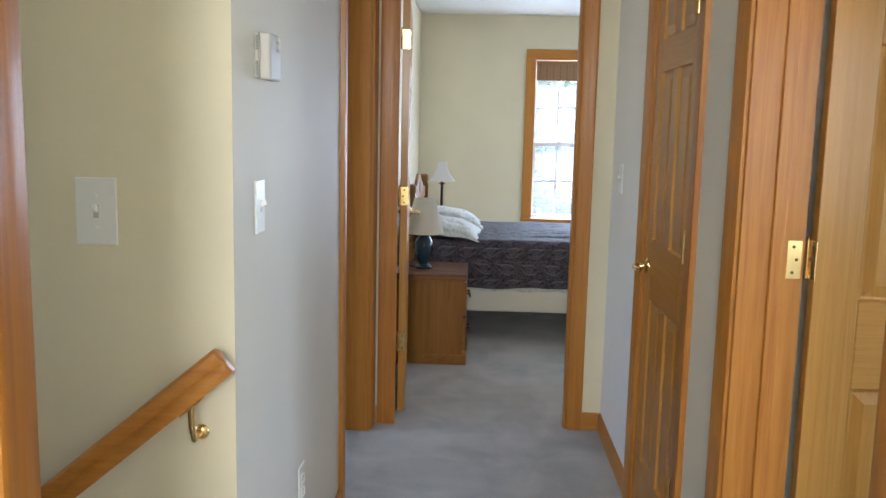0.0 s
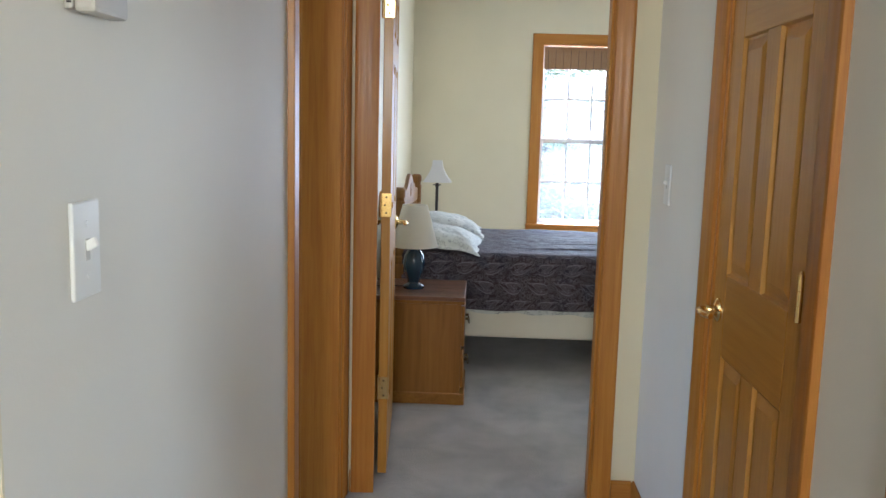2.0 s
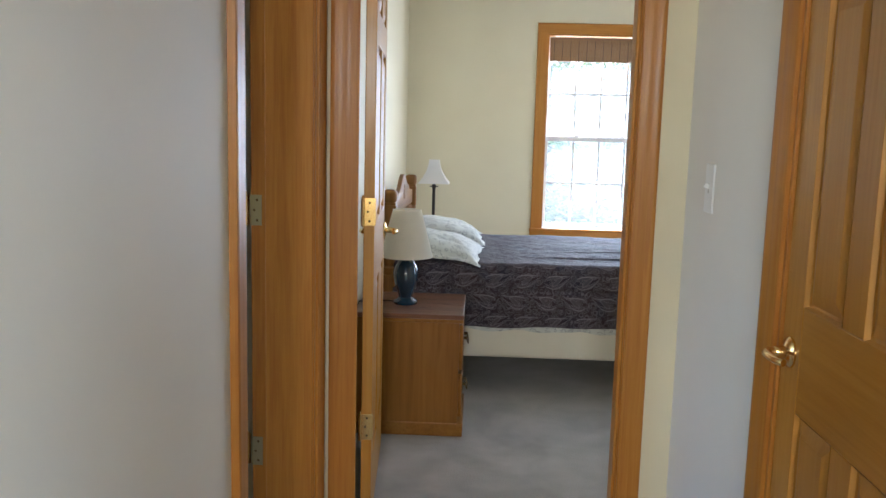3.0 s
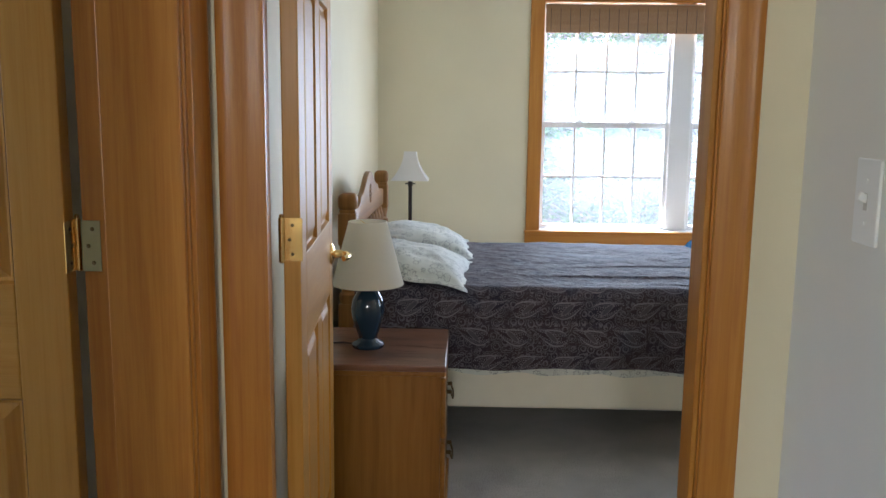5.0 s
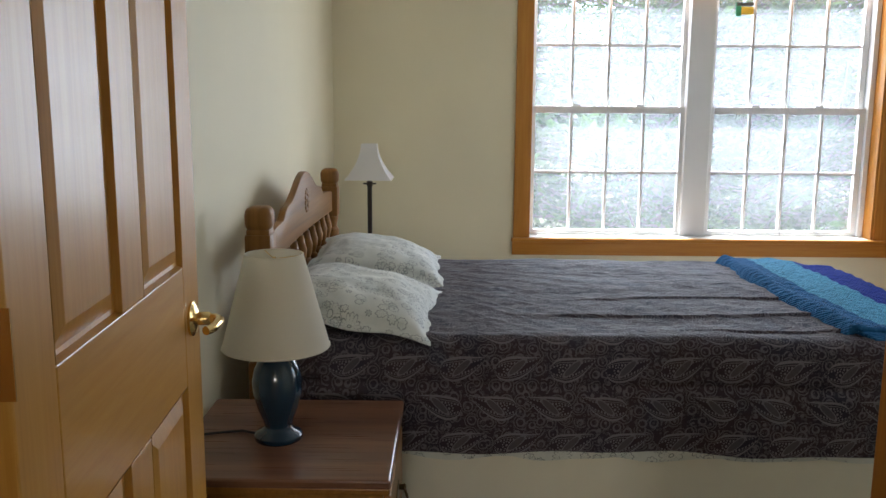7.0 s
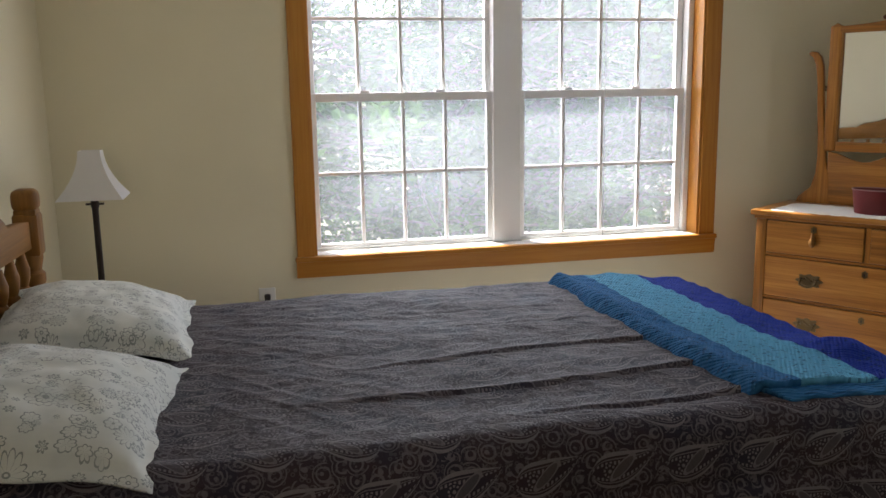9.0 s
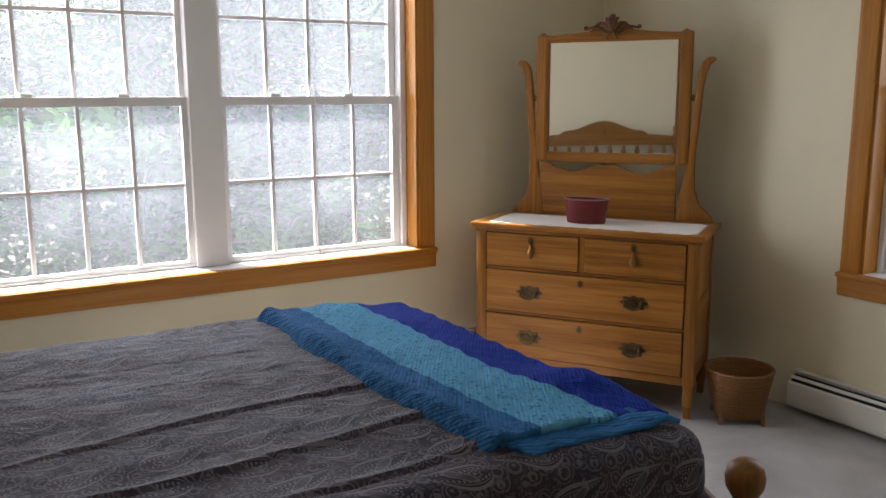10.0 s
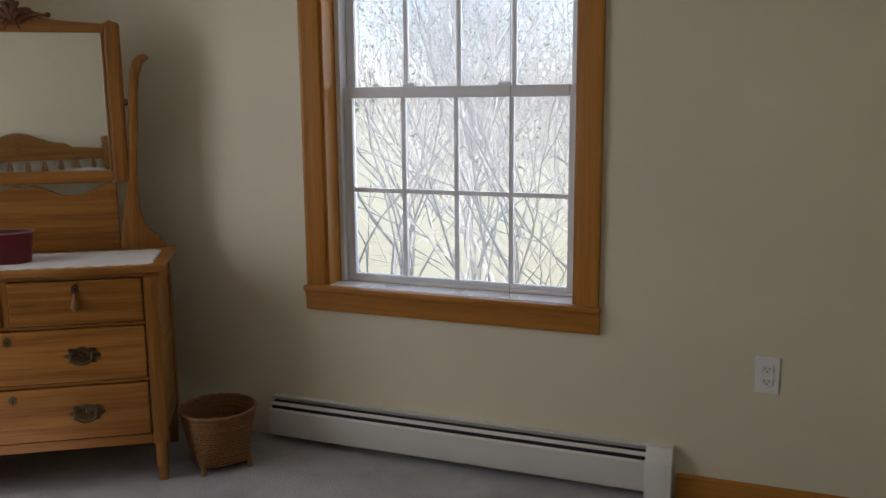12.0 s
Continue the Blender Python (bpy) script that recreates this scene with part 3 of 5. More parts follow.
# trim: jambs, casings and baseboards


def doorway_x(name, x0, x1, y0, y1, hall, far, wide_stop=False):
    """Jambs and casing of an opening in a wall that runs along y. hall: the hall's side of it; far: the room's."""
    root = thing(name, (0.5 * (x0 + x1), 0.5 * (y0 + y1), 0), "varnished fir door frame with moulded casing", "door frame", kind="structure")
    lo, hi = min(x0, x1), max(x0, x1)
    for y, s in ((y0, 1), (y1, -1)):
        part("jamb", B((lo - 0.002, hi + 0.002), (min(y, y + s * 0.018), max(y, y + s * 0.018)), (0, DOOR), 0.002), FIR[2], root)
    part("head_jamb", B((lo - 0.002, hi + 0.002), (y0 + 0.018, y1 - 0.018), (DOOR - 0.018, DOOR), 0.002), FIR[1], root)
    mid = hall + 0.6 * (far - hall)
    for y, s in ((y0 + 0.018, 1), (y1 - 0.018, -1)):
        rng_x = (min(hall, far + 0.040) + 0.002, max(hall, far + 0.040) - 0.002) if wide_stop else (min(mid, mid + 0.035 * (1 if far > hall else -1)) - 0.02, mid + 0.01)
        part("door_stop", B(rng_x, (min(y, y + s * 0.011), max(y, y + s * 0.011)), (0, DOOR - 0.02), 0.003), FIR[2], root)
    out = -X if far > hall else X
    casing_piece("casing", root, Vector((hall, y0 + 0.006, 0)), -Y, out, Z, DOOR, mat=FIR[2])
    wide = min(0.085, END0 - y1 - 0.004)
    casing_piece("casing", root, Vector((hall, y1 - 0.006, 0)), Y, out, Z, DOOR, wide, mat=FIR[2])
    casing_piece("head_casing", root, Vector((hall, y0 - 0.079, DOOR - 0.006)), Z, out, Y, y1 - y0 + 0.079 + wide - 0.006, mat=FIR[1])
    return root


doorway_x("door_frame_1", HL, -0.91, LD[0], LD[1], HL, -0.91, True)
doorway_x("door_frame_2", HR, 0.52, CD[0], CD[1], HR, 0.52)
doorway_x("door_frame_3", HR, 0.52, RD[0], RD[1], HR, 0.52)

root = thing("door_frame_4", (-0.2, 3.86, 0), "varnished fir bedroom door frame with moulded casing", "door frame", kind="structure")
for x, s in ((DX[0], 1), (DX[1], -1)):
    part("jamb", B((min(x, x + s * 0.018), max(x, x + s * 0.018)), (END0 - 0.002, END1 + 0.002), (0, DOOR), 0.002), FIR[2], root)
    part("door_stop", B((min(x + s * 0.018, x + s * 0.029), max(x + s * 0.018, x + s * 0.029)), (END0 + 0.002, 3.872), (0, DOOR - 0.02), 0.003), FIR[2], root)
    edge, width = (0.040, 0.088) if s > 0 else (-0.014, 0.070)
    casing_piece("casing", root, Vector((x + edge, END0, 0)), -X * s, -Y, Z, DOOR, width, FIR[2])
    casing_piece("casing", root, Vector((x + s * 0.008, END1, 0)), -X * s, Y, Z, DOOR, 0.085, FIR[2])
part("head_jamb", B((DX[0] + 0.018, DX[1] - 0.018), (END0 - 0.002, END1 + 0.002), (DOOR - 0.018, DOOR), 0.002), FIR[0], root)
for yy, out in ((END0, -Y), (END1, Y)):
    casing_piece("head_casing", root, Vector((DX[0] - 0.048, yy, DOOR - 0.006)), Z, out, X, DX[1] - DX[0] + 0.104, 0.085, FIR[0])

root = thing("trim_stair_opening", (-0.70, 0.66, 0), "varnished fir casing at the stair opening", "trim", kind="structure")
casing_piece("casing", root, Vector((HL, 0.715, 0)), -Y, X, Z, TOP, 0.085, FIR[2])
part("jamb", B((-0.82, HL + 0.002), (0.70, 0.716), (0, TOP - 0.01), 0.002), FIR[2], root)

BASE = [(0, 0), (0.013, 0), (0.013, 0.062), (0.010, 0.070), (0.011, 0.076), (0.005, 0.085), (0, 0.085)]


def baseboard(name, a, b, out):
    a, b, out = Vector(a), Vector(b), Vector(out)
    d = b - a
    bm = extrude(bmesh.new(), BASE, axes(a, out, Z, d.normalized()), d.length)
    return tagged(part(name, bm, FIR[0] if abs(d.x) > abs(d.y) else FIR[1], smooth=True), "narrow varnished fir baseboard", "baseboard", kind="structure")


baseboard("baseboard_1", (HR, 3.04, 0), (HR, END0, 0), (-1, 0, 0))
baseboard("baseboard_2", (HR, 1.925, 0), (HR, 2.21, 0), (-1, 0, 0))
baseboard("baseboard_3", (DX[1] + 0.057, END0, 0), (HR - 0.013, END0, 0), (0, -1, 0))
baseboard("baseboard_4", (RR, END1, 0), (RR, 4.985, 0), (-1, 0, 0))
baseboard("baseboard_5", (RL, 4.0, 0), (RL, RF, 0), (1, 0, 0))
baseboard("baseboard_6", (HL, STAIR, 0), (HL, 2.82, 0), (1, 0, 0))
baseboard("baseboard_7", (RL + 0.013, RF, 0), (0.3, RF, 0), (0, -1, 0))
baseboard("baseboard_8", (HL + 0.02, END0, 0), (DX[0] - 0.049, END0, 0), (0, -1, 0))

# stairs that go down beside the hall
root = thing("stairs", (-1.4, 1.06, -1.4), "carpeted stairs going down beside the hall", "stairs", kind="structure")
for i in range(10):
    part("step", B((-0.74 - 0.27 * (i + 1), -0.74 - 0.27 * i + 0.02), (0.702, STAIR - 0.002), (-0.19 * (i + 1) - 0.18, -0.19 * (i + 1)), 0.012), CARPET, root)

# ---------------------------------------------------------------- windows


def window(name, m, u0, u1, z0, z1, bays, depth, rail, munt, cols, label):
    """A double-hung window. m: u along the wall, d outwards, z up. bays: glass ranges along u."""
    root = thing(name, m @ Vector((0.5 * (u0 + u1), 0, z0)), label, "window", kind="structure")
    g = 0 if abs(m.to_3x3().col[0].x) > 0.5 else 1
    au, ad, az = (m.to_3x3() @ X, m.to_3x3() @ Y, Z)

    def bx(nm, u, d, z, mat, bevel=0.003, parent=root, label=""):
        return part(nm, B((min(u), max(u)), (min(d), max(d)), (min(z), max(z)), bevel, m), mat, parent, label)

    # wooden casing, stool, apron and jamb linings
    w = 0.078
    casing_piece("casing", root, m @ Vector((u0 + 0.004, 0, z0)), -au, -ad, Z, z1 - z0 + 0.004, w, FIR[2])
    casing_piece("casing", root, m @ Vector((u1 - 0.004, 0, z0)), au, -ad, Z, z1 - z0 + 0.004, w, FIR[2])
    casing_piece("head_casing", root, m @ Vector((u0 - w + 0.004, 0, z1 - 0.004)), Z, -ad, au, u1 - u0 + 2 * w - 0.008, w, FIR[g])
    bx("window_sill", (u0 - w - 0.004, u1 + w + 0.004), (-0.034, 0.0), (z0 - 0.022, z0), FIR[g], 0.006)
    bx("window_sill", (u0 + 0.001, u1 - 0.001), (0.0, depth - 0.01), (z0 - 0.020, z0 + 0.001), SILL, 0.002, label="glossy sill board with sun glare as white colour")
    ap = [(0, 0), (0.014, 0), (0.018, 0.02), (0.018, 0.05), (0.022, 0.06), (0.022, 0.072), (0, 0.072)]
    part("apron", extrude(bmesh.new(), ap, axes(m @ Vector((u0 - w, 0, z0 - 0.094)), -ad, Z, au), u1 - u0 + 2 * w), FIR[g], root, smooth=True)
    for u, s in ((u0, 1), (u1, -1)):
        bx("jamb_lining", (u, u + s * 0.016), (-0.001, depth - 0.012), (z0, z1), FIR[2], 0.002)
    bx("head_lining", (u0 + 0.016, u1 - 0.016), (-0.001, depth - 0.012), (z1 - 0.016, z1), FIR[g], 0.002)
    # white vinyl unit
    a0, a1, b0, b1 = u0 + 0.016, u1 - 0.016, z0 + 0.001, z1 - 0.016
    for u, s in ((a0, 1), (a1, -1)):
        edge = bays[0][0] - 0.034 if s == 1 else bays[-1][1] + 0.034
        bx("window_frame", (u, edge), (depth - 0.02, 0.155), (b0, b1), VINYL)
    for i in range(len(bays) - 1):
        bx("mullion", (bays[i][1] + 0.024, bays[i + 1][0] - 0.024), (depth - 0.025, 0.155), (b0, b1), VINYL, 0.004)
    bx("window_frame", (a0, a1), (depth - 0.005, 0.155), (b0, b0 + 0.014), VINYL)
    bx("window_frame", (a0, a1), (depth - 0.005, 0.155), (b1 - 0.02, b1), VINYL)
    for lo, hi in bays:
        for nm, y, zl, zh in (("lower_sash", depth, b0 + 0.014, rail[1]), ("upper_sash", depth + 0.03, rail[0], b1 - 0.02)):
            st = 0.032
            low = nm == "lower_sash"
            sash = bx(nm, (lo - st, lo), (y, y + 0.028), (zl, zh), VINYL, 0.003)
            gz0 = zl + (0.014 if low else rail[1] - rail[0])
            gz1 = zh - (rail[1] - rail[0] if low else 0.03)
            bx("stile", (hi, hi + st), (y, y + 0.028), (zl, zh), VINYL, 0.003, sash)
            bx("rail", (lo, hi), (y, y + 0.028), (zl, gz0), VINYL, 0.003, sash)
            bx("rail", (lo, hi), (y - (0.004 if low else 0), y + 0.028), (gz1, zh), VINYL, 0.003, sash)
            for c in cols:
                u = lo + (hi - lo) * c
                bx("muntin", (u - 0.008, u + 0.008), (y + 0.006, y + 0.022), (gz0, gz1), VINYL, 0.002, sash)
            mz = munt[0 if low else 1]
            bx("muntin", (lo, hi), (y + 0.0065, y + 0.0215), (mz - 0.008, mz + 0.008), VINYL, 0.002, sash)
            pane = bx("pane", (lo, hi), (y + 0.012, y + 0.016), (gz0, gz1), GLASS, 0, sash)
            pane.visible_shadow = False
            if low:
                for k in (0.28, 0.72):
                    u = lo + (hi - lo) * k
                    bx("sash_lock", (u - 0.022, u + 0.022), (y + 0.002, y + 0.026), (zh, zh + 0.012), VINYL, 0.003, sash)
    return root


# Sun glare and sky reflection on the sill top are put in as white.
SILL = plain("sill_whitened_by_glare", (0.76, 0.75, 0.73), 0.28, vary=0.05)
M1 = axes(Vector((0, RF, 0)), X, Y, Z)
M2 = axes(Vector((RR, 0, 0)), Y, X, Z)
BAY1 = ((0.280, 1.060), (1.243, 2.022))
window("window_1", M1, *W1, BAY1, 0.11, (1.27, 1.308), (0.951, 1.630), (0.25, 0.5, 0.75), "white double-hung twin window in varnished fir casing")
window("window_2", M2, *W2, ((5.385, 6.195),), 0.105, (1.302, 1.342), (0.967, 1.66), (0.25, 0.5, 0.75), "white double-hung window in varnished fir casing")

# rolled bamboo shades under the head of the windows


def bamboo_shade(at, u, n, wide, z0, z1, cord_u, cord_z):
    root = thing("bamboo_shade", at, "brown woven bamboo roman shade drawn up", "window shade", "bamboo shades")
    m = axes(Vector(at), u, n, Z)
    for k in range(3):
        d = -0.008 - 0.010 * k
        rows = int((z1 - z0) / 0.0062)
        for i in range(rows):
            z = z0 + 0.004 * k + (z1 - z0 - 0.01 * k) * i / rows
            part("slat", B((-wide / 2 + 0.004 * k, wide / 2 - 0.004 * k), (d - 0.0035, d + 0.0015), (z, z + 0.0052), 0, m), BAMBOO, root)
    c = int(wide / 0.062)
    for i in range(c + 1):
        x = -wide / 2 + wide * (i + 0.5) / (c + 1)
        part("stitch_cord", B((x - 0.0012, x + 0.0012), (-0.0345, -0.0315), (z0, z1), 0, m), CORD, root)
    part("head_rail", B((-wide / 2, wide / 2), (-0.012, 0.018), (z1 - 0.004, z1 + 0.028), 0.002, m), BAMBOO, root)
    part("pull_cord", tube(bmesh.new(), [m @ Vector((cord_u, -0.036, z)) for z in (z1, 0.5 * (z1 + cord_z), cord_z)], 0.0016, 6), STRING, root, "thin grey pull cord")
    part("cord_tassel", lathe(bmesh.new(), [(0.002, 0), (0.0065, 0.004), (0.007, 0.02), (0.003, 0.030)], m @ pose(cord_u, -0.036, cord_z - 0.02), 10), VINYL, root, "small plastic cord tassel", True)
    return root


bamboo_shade((1.17, RF + 0.045, 0), X, Y, 1.82, 1.865, 2.012, 0.43, 0.30)
bamboo_shade((RR + 0.045, 5.795, 0), -Y, X, 0.90, 1.90, 2.03, 0.235, 0.60)
ob = thing("window_sticker", (1.39, RF + 0.149, 1.80), "green and yellow maker's sticker on the glass", "sticker")
part("band", B((1.335, 1.365), (RF + 0.149, RF + 0.1505), (1.785, 1.855)), STICKER_G, ob)
part("band", B((1.365, 1.43), (RF + 0.149, RF + 0.1505), (1.795, 1.835)), STICKER_Y, ob, "yellow printed field")
part("band", B((1.34, 1.43), (RF + 0.1485, RF + 0.15), (1.840, 1.858)), STICKER_K, ob, "dark printed field")

# ---------------------------------------------------------------- doors


def panel_door(name, w, m, label, hinges, knob_u, pull=True, hand=1, door_kind="structure", proud=0.006):
    """Six-panel door. Local: x from the hinge edge, y through the leaf, z up."""
    root = thing(name, m @ Vector((w / 2, 0, 0)), label, "door", kind=door_kind)
    h, t = 2.02, 0.035
    st = 0.105 if w > 0.7 else 0.095
    mid = 0.10 if w > 0.7 else 0.085
    z0 = 0.012

    def piece(nm, x, z, grain):
        return part(nm, B(x, (-t, 0), z, 0.0025, m), DOORS[grain], root)

    hz = 0 if abs(m.to_3x3().col[0].x) > 0.5 else 1
    piece("stile", (0, st), (z0, h), 2)
    piece("stile", (w - st, w), (z0, h), 2)
    rows = ((0.235, 0.835), (1.045, 1.625), (1.735, 1.915))
    edges = [z0] + [v for r in rows for v in r] + [h]
    for i in range(0, len(edges), 2):
        piece("rail", (st, w - st), (edges[i], edges[i + 1]), hz)
    cols = ((st, w / 2 - mid / 2), (w / 2 + mid / 2, w - st))
    for z in rows:
        piece("mullion", (w / 2 - mid / 2, w / 2 + mid / 2), z, 2)
        for c in cols:
            b = bmesh.new()
            e = 0.034
            for y0, y1 in ((-t, 1), (0, -1)):
                # raised field with sloping edges, sunk below the stiles
                d = [(0, 0.0), (0.004, 0.009), (0.010, 0.010), (e, 0.002), (e + 0.002, 0.0015)]
                rings = [[b.verts.new((x, y0 + y1 * s, zz)) for x, zz in ((c[0] + k, z[0] + k), (c[1] - k, z[0] + k), (c[1] - k, z[1] - k), (c[0] + k, z[1] - k))] for k, s in d]
                for lo, hi in zip(rings, rings[1:]):
                    for i in range(4):
                        b.faces.new((lo[i], lo[(i + 1) % 4], hi[(i + 1) % 4], hi[i]))
                b.faces.new(rings[-1])
            join_m = bmesh.new()
            join(join_m, b, m)
            part("panel", join_m, DOORS[2], root)
    for z in hinges:
        hg = part("hinge", lathe(bmesh.new(), [(0.002, -0.049), (0.0065, -0.046), (0.0065, -0.015), (0.0058, -0.0145), (0.0065, -0.014), (0.0065, 0.014), (0.0058, 0.0145), (0.0065, 0.015), (0.0065, 0.046), (0.004, 0.048), (0.005, 0.051), (0.002, 0.054)], m @ pose(-0.004 if proud < 0.01 else 0.008, proud if hand > 0 else -t - 0.003, z), 14), BRASS, root, "brass butt hinge", True)
        part("hinge_leaf", B((-0.0012, 0.0006), (-0.032, 0.004), (z - 0.045, z + 0.045), 0.0004, m), BRASS, hg)
        for k in (-0.03, 0, 0.03):
            part("screw", lathe(bmesh.new(), [(0.004, 0), (0.003, 0.0012)], m @ pose(-0.0012, -0.016 - (0.006 if k == 0 else 0), z + k, 0, -90, 0), 10), AGED, hg)
    if pull:
        for s, y in ((1, 0.0), (-1, -t)):
            mm = m @ pose(knob_u, y, 0.945, -90 * s, 0, 0)
            rose = part("rose", lathe(bmesh.new(), [(0.031, 0), (0.031, 0.004), (0.026, 0.008), (0.018, 0.011), (0.012, 0.013), (0.012, 0.030), (0.010, 0.034)], mm, 22), BRASS, root, "round brass rose", True)
            b = bmesh.new()
            inward = -1
            pts = [mm @ Vector((0, 0, 0.026))] + [mm @ Vector((inward * q, 0, dd)) for q, dd in ((0.002, 0.044), (0.014, 0.052), (0.034, 0.053), (0.056, 0.052), (0.074, 0.048), (0.084, 0.043))]
            tube(b, pts, 0.0095, 12, 0.8)
            part("lever", b, BRASS, rose, "curved brass lever", True)
        lz = 0.945
        part("latch_plate", B((w - 0.0005, w + 0.0012), (-0.029, -0.006), (lz - 0.028, lz + 0.028), 0.0004, m), BRASS, root, "brass latch plate")
    return root


# bedroom door, opened against the wall behind it
H3 = (0.365, 1.088, 1.83)
MD = Matrix.Translation((-0.580, 3.948, 0)) @ Matrix.Rotation(radians(93.8), 4, "Z") @ Matrix.Diagonal((1, -1, 1, 1))
panel_door("door_1", 0.755, MD, "varnished fir six-panel bedroom door, swung open", H3, 0.695, hand=-1)
# closet door, shut
MC = axes(Vector((HR + 0.004, 2.316, 0)), Y, -X, Z)
panel_door("door_2", 0.618, MC, "varnished fir six-panel closet door, shut", (0.33, 1.088, 1.80), 0.57, proud=0.012)
# doors of the side rooms, open at right angles
MR = axes(Vector((0.540, 1.802, 0)), X, -Y, Z)
panel_door("door_3", 0.725, MR, "varnished fir six-panel door, standing open", (0.373, 1.135, 1.846), 0.665, hand=-1)
ML = axes(Vector((-0.932, 3.660, 0)), -X, -Y, Z)
panel_door("door_4", 0.685, ML, "varnished fir six-panel door, standing open", (0.373, 1.111, 1.846), 0.68, hand=-1)


def jamb_plates(frame_name, m, heights, mat):
    """Hinge leaves let into a jamb. Local x across the jamb, y out of it."""
    root = bpy.data.objects[frame_name]
    for z in heights:
        pl = part("hinge_plate", B((0, 0.034), (-0.0004, 0.0016), (z - 0.045, z + 0.045), 0.0006, m), mat, root, "brass hinge plate")
        for k in (-0.03, 0, 0.03):
            part("screw", lathe(bmesh.new(), [(0.004, 0), (0.003, 0.0010)], m @ pose(0.014 + (0.008 if k == 0 else 0), 0.0016, z + k, -90, 0, 0), 10), AGED, pl)


jamb_plates("door_frame_3", axes(Vector((0.482, RD[1] - 0.018, 0)), X, -Y, Z), (0.373, 1.135, 1.846), BRASS)
jamb_plates("door_frame_1", axes(Vector((-0.880, LD[1] - 0.018, 0)), -X, -Y, Z), (0.373, 1.111, 1.846), DULL)
# strike plate on the bedroom door's other jamb
part("strike_plate", B((DX[1] - 0.0196, DX[1] - 0.0178), (3.875, 3.905), (0.915, 0.975), 0.0004), BRASS, bpy.data.objects["door_frame_4"], "brass strike plate")

# ---------------------------------------------------------------- hall fittings


def switch_plate(m, label, high=0.118, wide=0.072, on=True):
    root = thing("light_switch", m.translation, label, "light switch", "light switches")
    part("plate", B((-wide / 2, wide / 2), (0, 0.006), (-high / 2, high / 2), 0.0025, m), PLASTIC, root)
    part("toggle_slot", B((-0.0055, 0.0055), (0.0058, 0.0066), (-0.013, 0.013), 0, m), BEIGE, root)
    part("toggle", B((-0.0042, 0.0042), (-0.002, 0.013), (-0.006, 0.006), 0.0015, m @ pose(0, 0.006, 0.004, 28 if on else -28)), PLASTIC, root)
    for z in (-0.032, 0.032):
        part("screw", lathe(bmesh.new(), [(0.0035, 0), (0.0030, 0.0012)], m @ pose(0, 0.006, z, -90), 10), PLASTIC, root)
    return root


def outlet(m, label, plugged=False):
    root = thing("wall_outlet", m.translation, label, "wall outlet", "wall outlets")
    part("plate", B((-0.036, 0.036), (0, 0.005), (-0.058, 0.058), 0.0025, m), PLASTIC, root)
    for z in (-0.020, 0.020):
        rc = part("receptacle", B((-0.016, 0.016), (0.004, 0.0068), (z - 0.0135, z + 0.0135), 0.005, m), PLASTIC, root)
        for x, hh in ((-0.0065, 0.004), (0.0065, 0.0032)):
            part("slot", B((x - 0.0012, x + 0.0012), (0.0064, 0.0072), (z + 0.002 - hh, z + 0.002 + hh), 0, m), DARKHOLE, rc)
        part("slot", B((-0.0022, 0.0022), (0.0064, 0.0072), (z - 0.0095, z - 0.0055), 0.0008, m), DARKHOLE, rc)
    part("screw", lathe(bmesh.new(), [(0.003, 0), (0.0026, 0.001)], m @ pose(0, 0.005, 0, -90), 10), PLASTIC, root)
    if plugged:
        part("plug", B((-0.013, 0.013), (0.006, 0.034), (0.006, 0.032), 0.005, m), CORD, root, "black plug with its cord")
        part("cord", tube(bmesh.new(), [m @ Vector(p) for p in ((0, 0.026, 0.01), (-0.002, 0.030, -0.02), (-0.008, 0.03, -0.08), (-0.02, 0.02, -0.2), (-0.06, 0.02, -0.33))], 0.003, 6), CORD, root, smooth=True)
    return root


MW = lambda at, across, out: axes(Vector(at), Vector(across), Vector(out), Z)
switch_plate(MW((-1.002, STAIR, 1.238), (1, 0, 0), (0, -1, 0)), "white toggle light switch on the stairwell wall", 0.136, 0.084)
switch_plate(MW((HL, 1.705, 1.238), (0, 1, 0), (1, 0, 0)), "white toggle light switch below the thermostat")
switch_plate(MW((HR, 3.535, 1.222), (0, 1, 0), (-1, 0, 0)), "white toggle light switch on the hall wall", 0.132, 0.078)
outlet(MW((HL, 2.15, 0.395), (0, 1, 0), (1, 0, 0)), "white double wall outlet in the hall")
outlet(MW((RR, 4.725, 0.446), (0, 1, 0), (-1, 0, 0)), "white double wall outlet above the baseboard")
outlet(MW((0.025, RF, 0.420), (1, 0, 0), (0, -1, 0)), "white wall outlet with a black plug behind the bed", True)

m = MW((HL, 1.728, 1.565), (0, 1, 0), (1, 0, 0))
root = thing("thermostat", (HL, 1.728, 1.52), "beige box thermostat with side vents on hall wall", "thermostat")
part("base", B((-0.050, 0.050), (0, 0.010), (-0.048, 0.048), 0.003, m), BEIGE, root)
part("cover", B((-0.047, 0.047), (0.010, 0.036), (-0.051, 0.049), 0.005, m), BEIGE, root)
for k in range(7):
    for z in (-0.028, 0.026):
        part("vent_slot", B((-0.0506, -0.049), (0.004, 0.009), (z + (k - 3) * 0.0045, z + (k - 3) * 0.0045 + 0.0022), 0, m), DARKHOLE, root)
part("dial_window", B((0.004, 0.030), (0.0358, 0.0366), (0.012, 0.034), 0.0006, m), AGED, root, "small grey scale window")
part("lever", B((0.014, 0.020), (0.036, 0.042), (0.030, 0.044), 0.001, m), BEIGE, root)

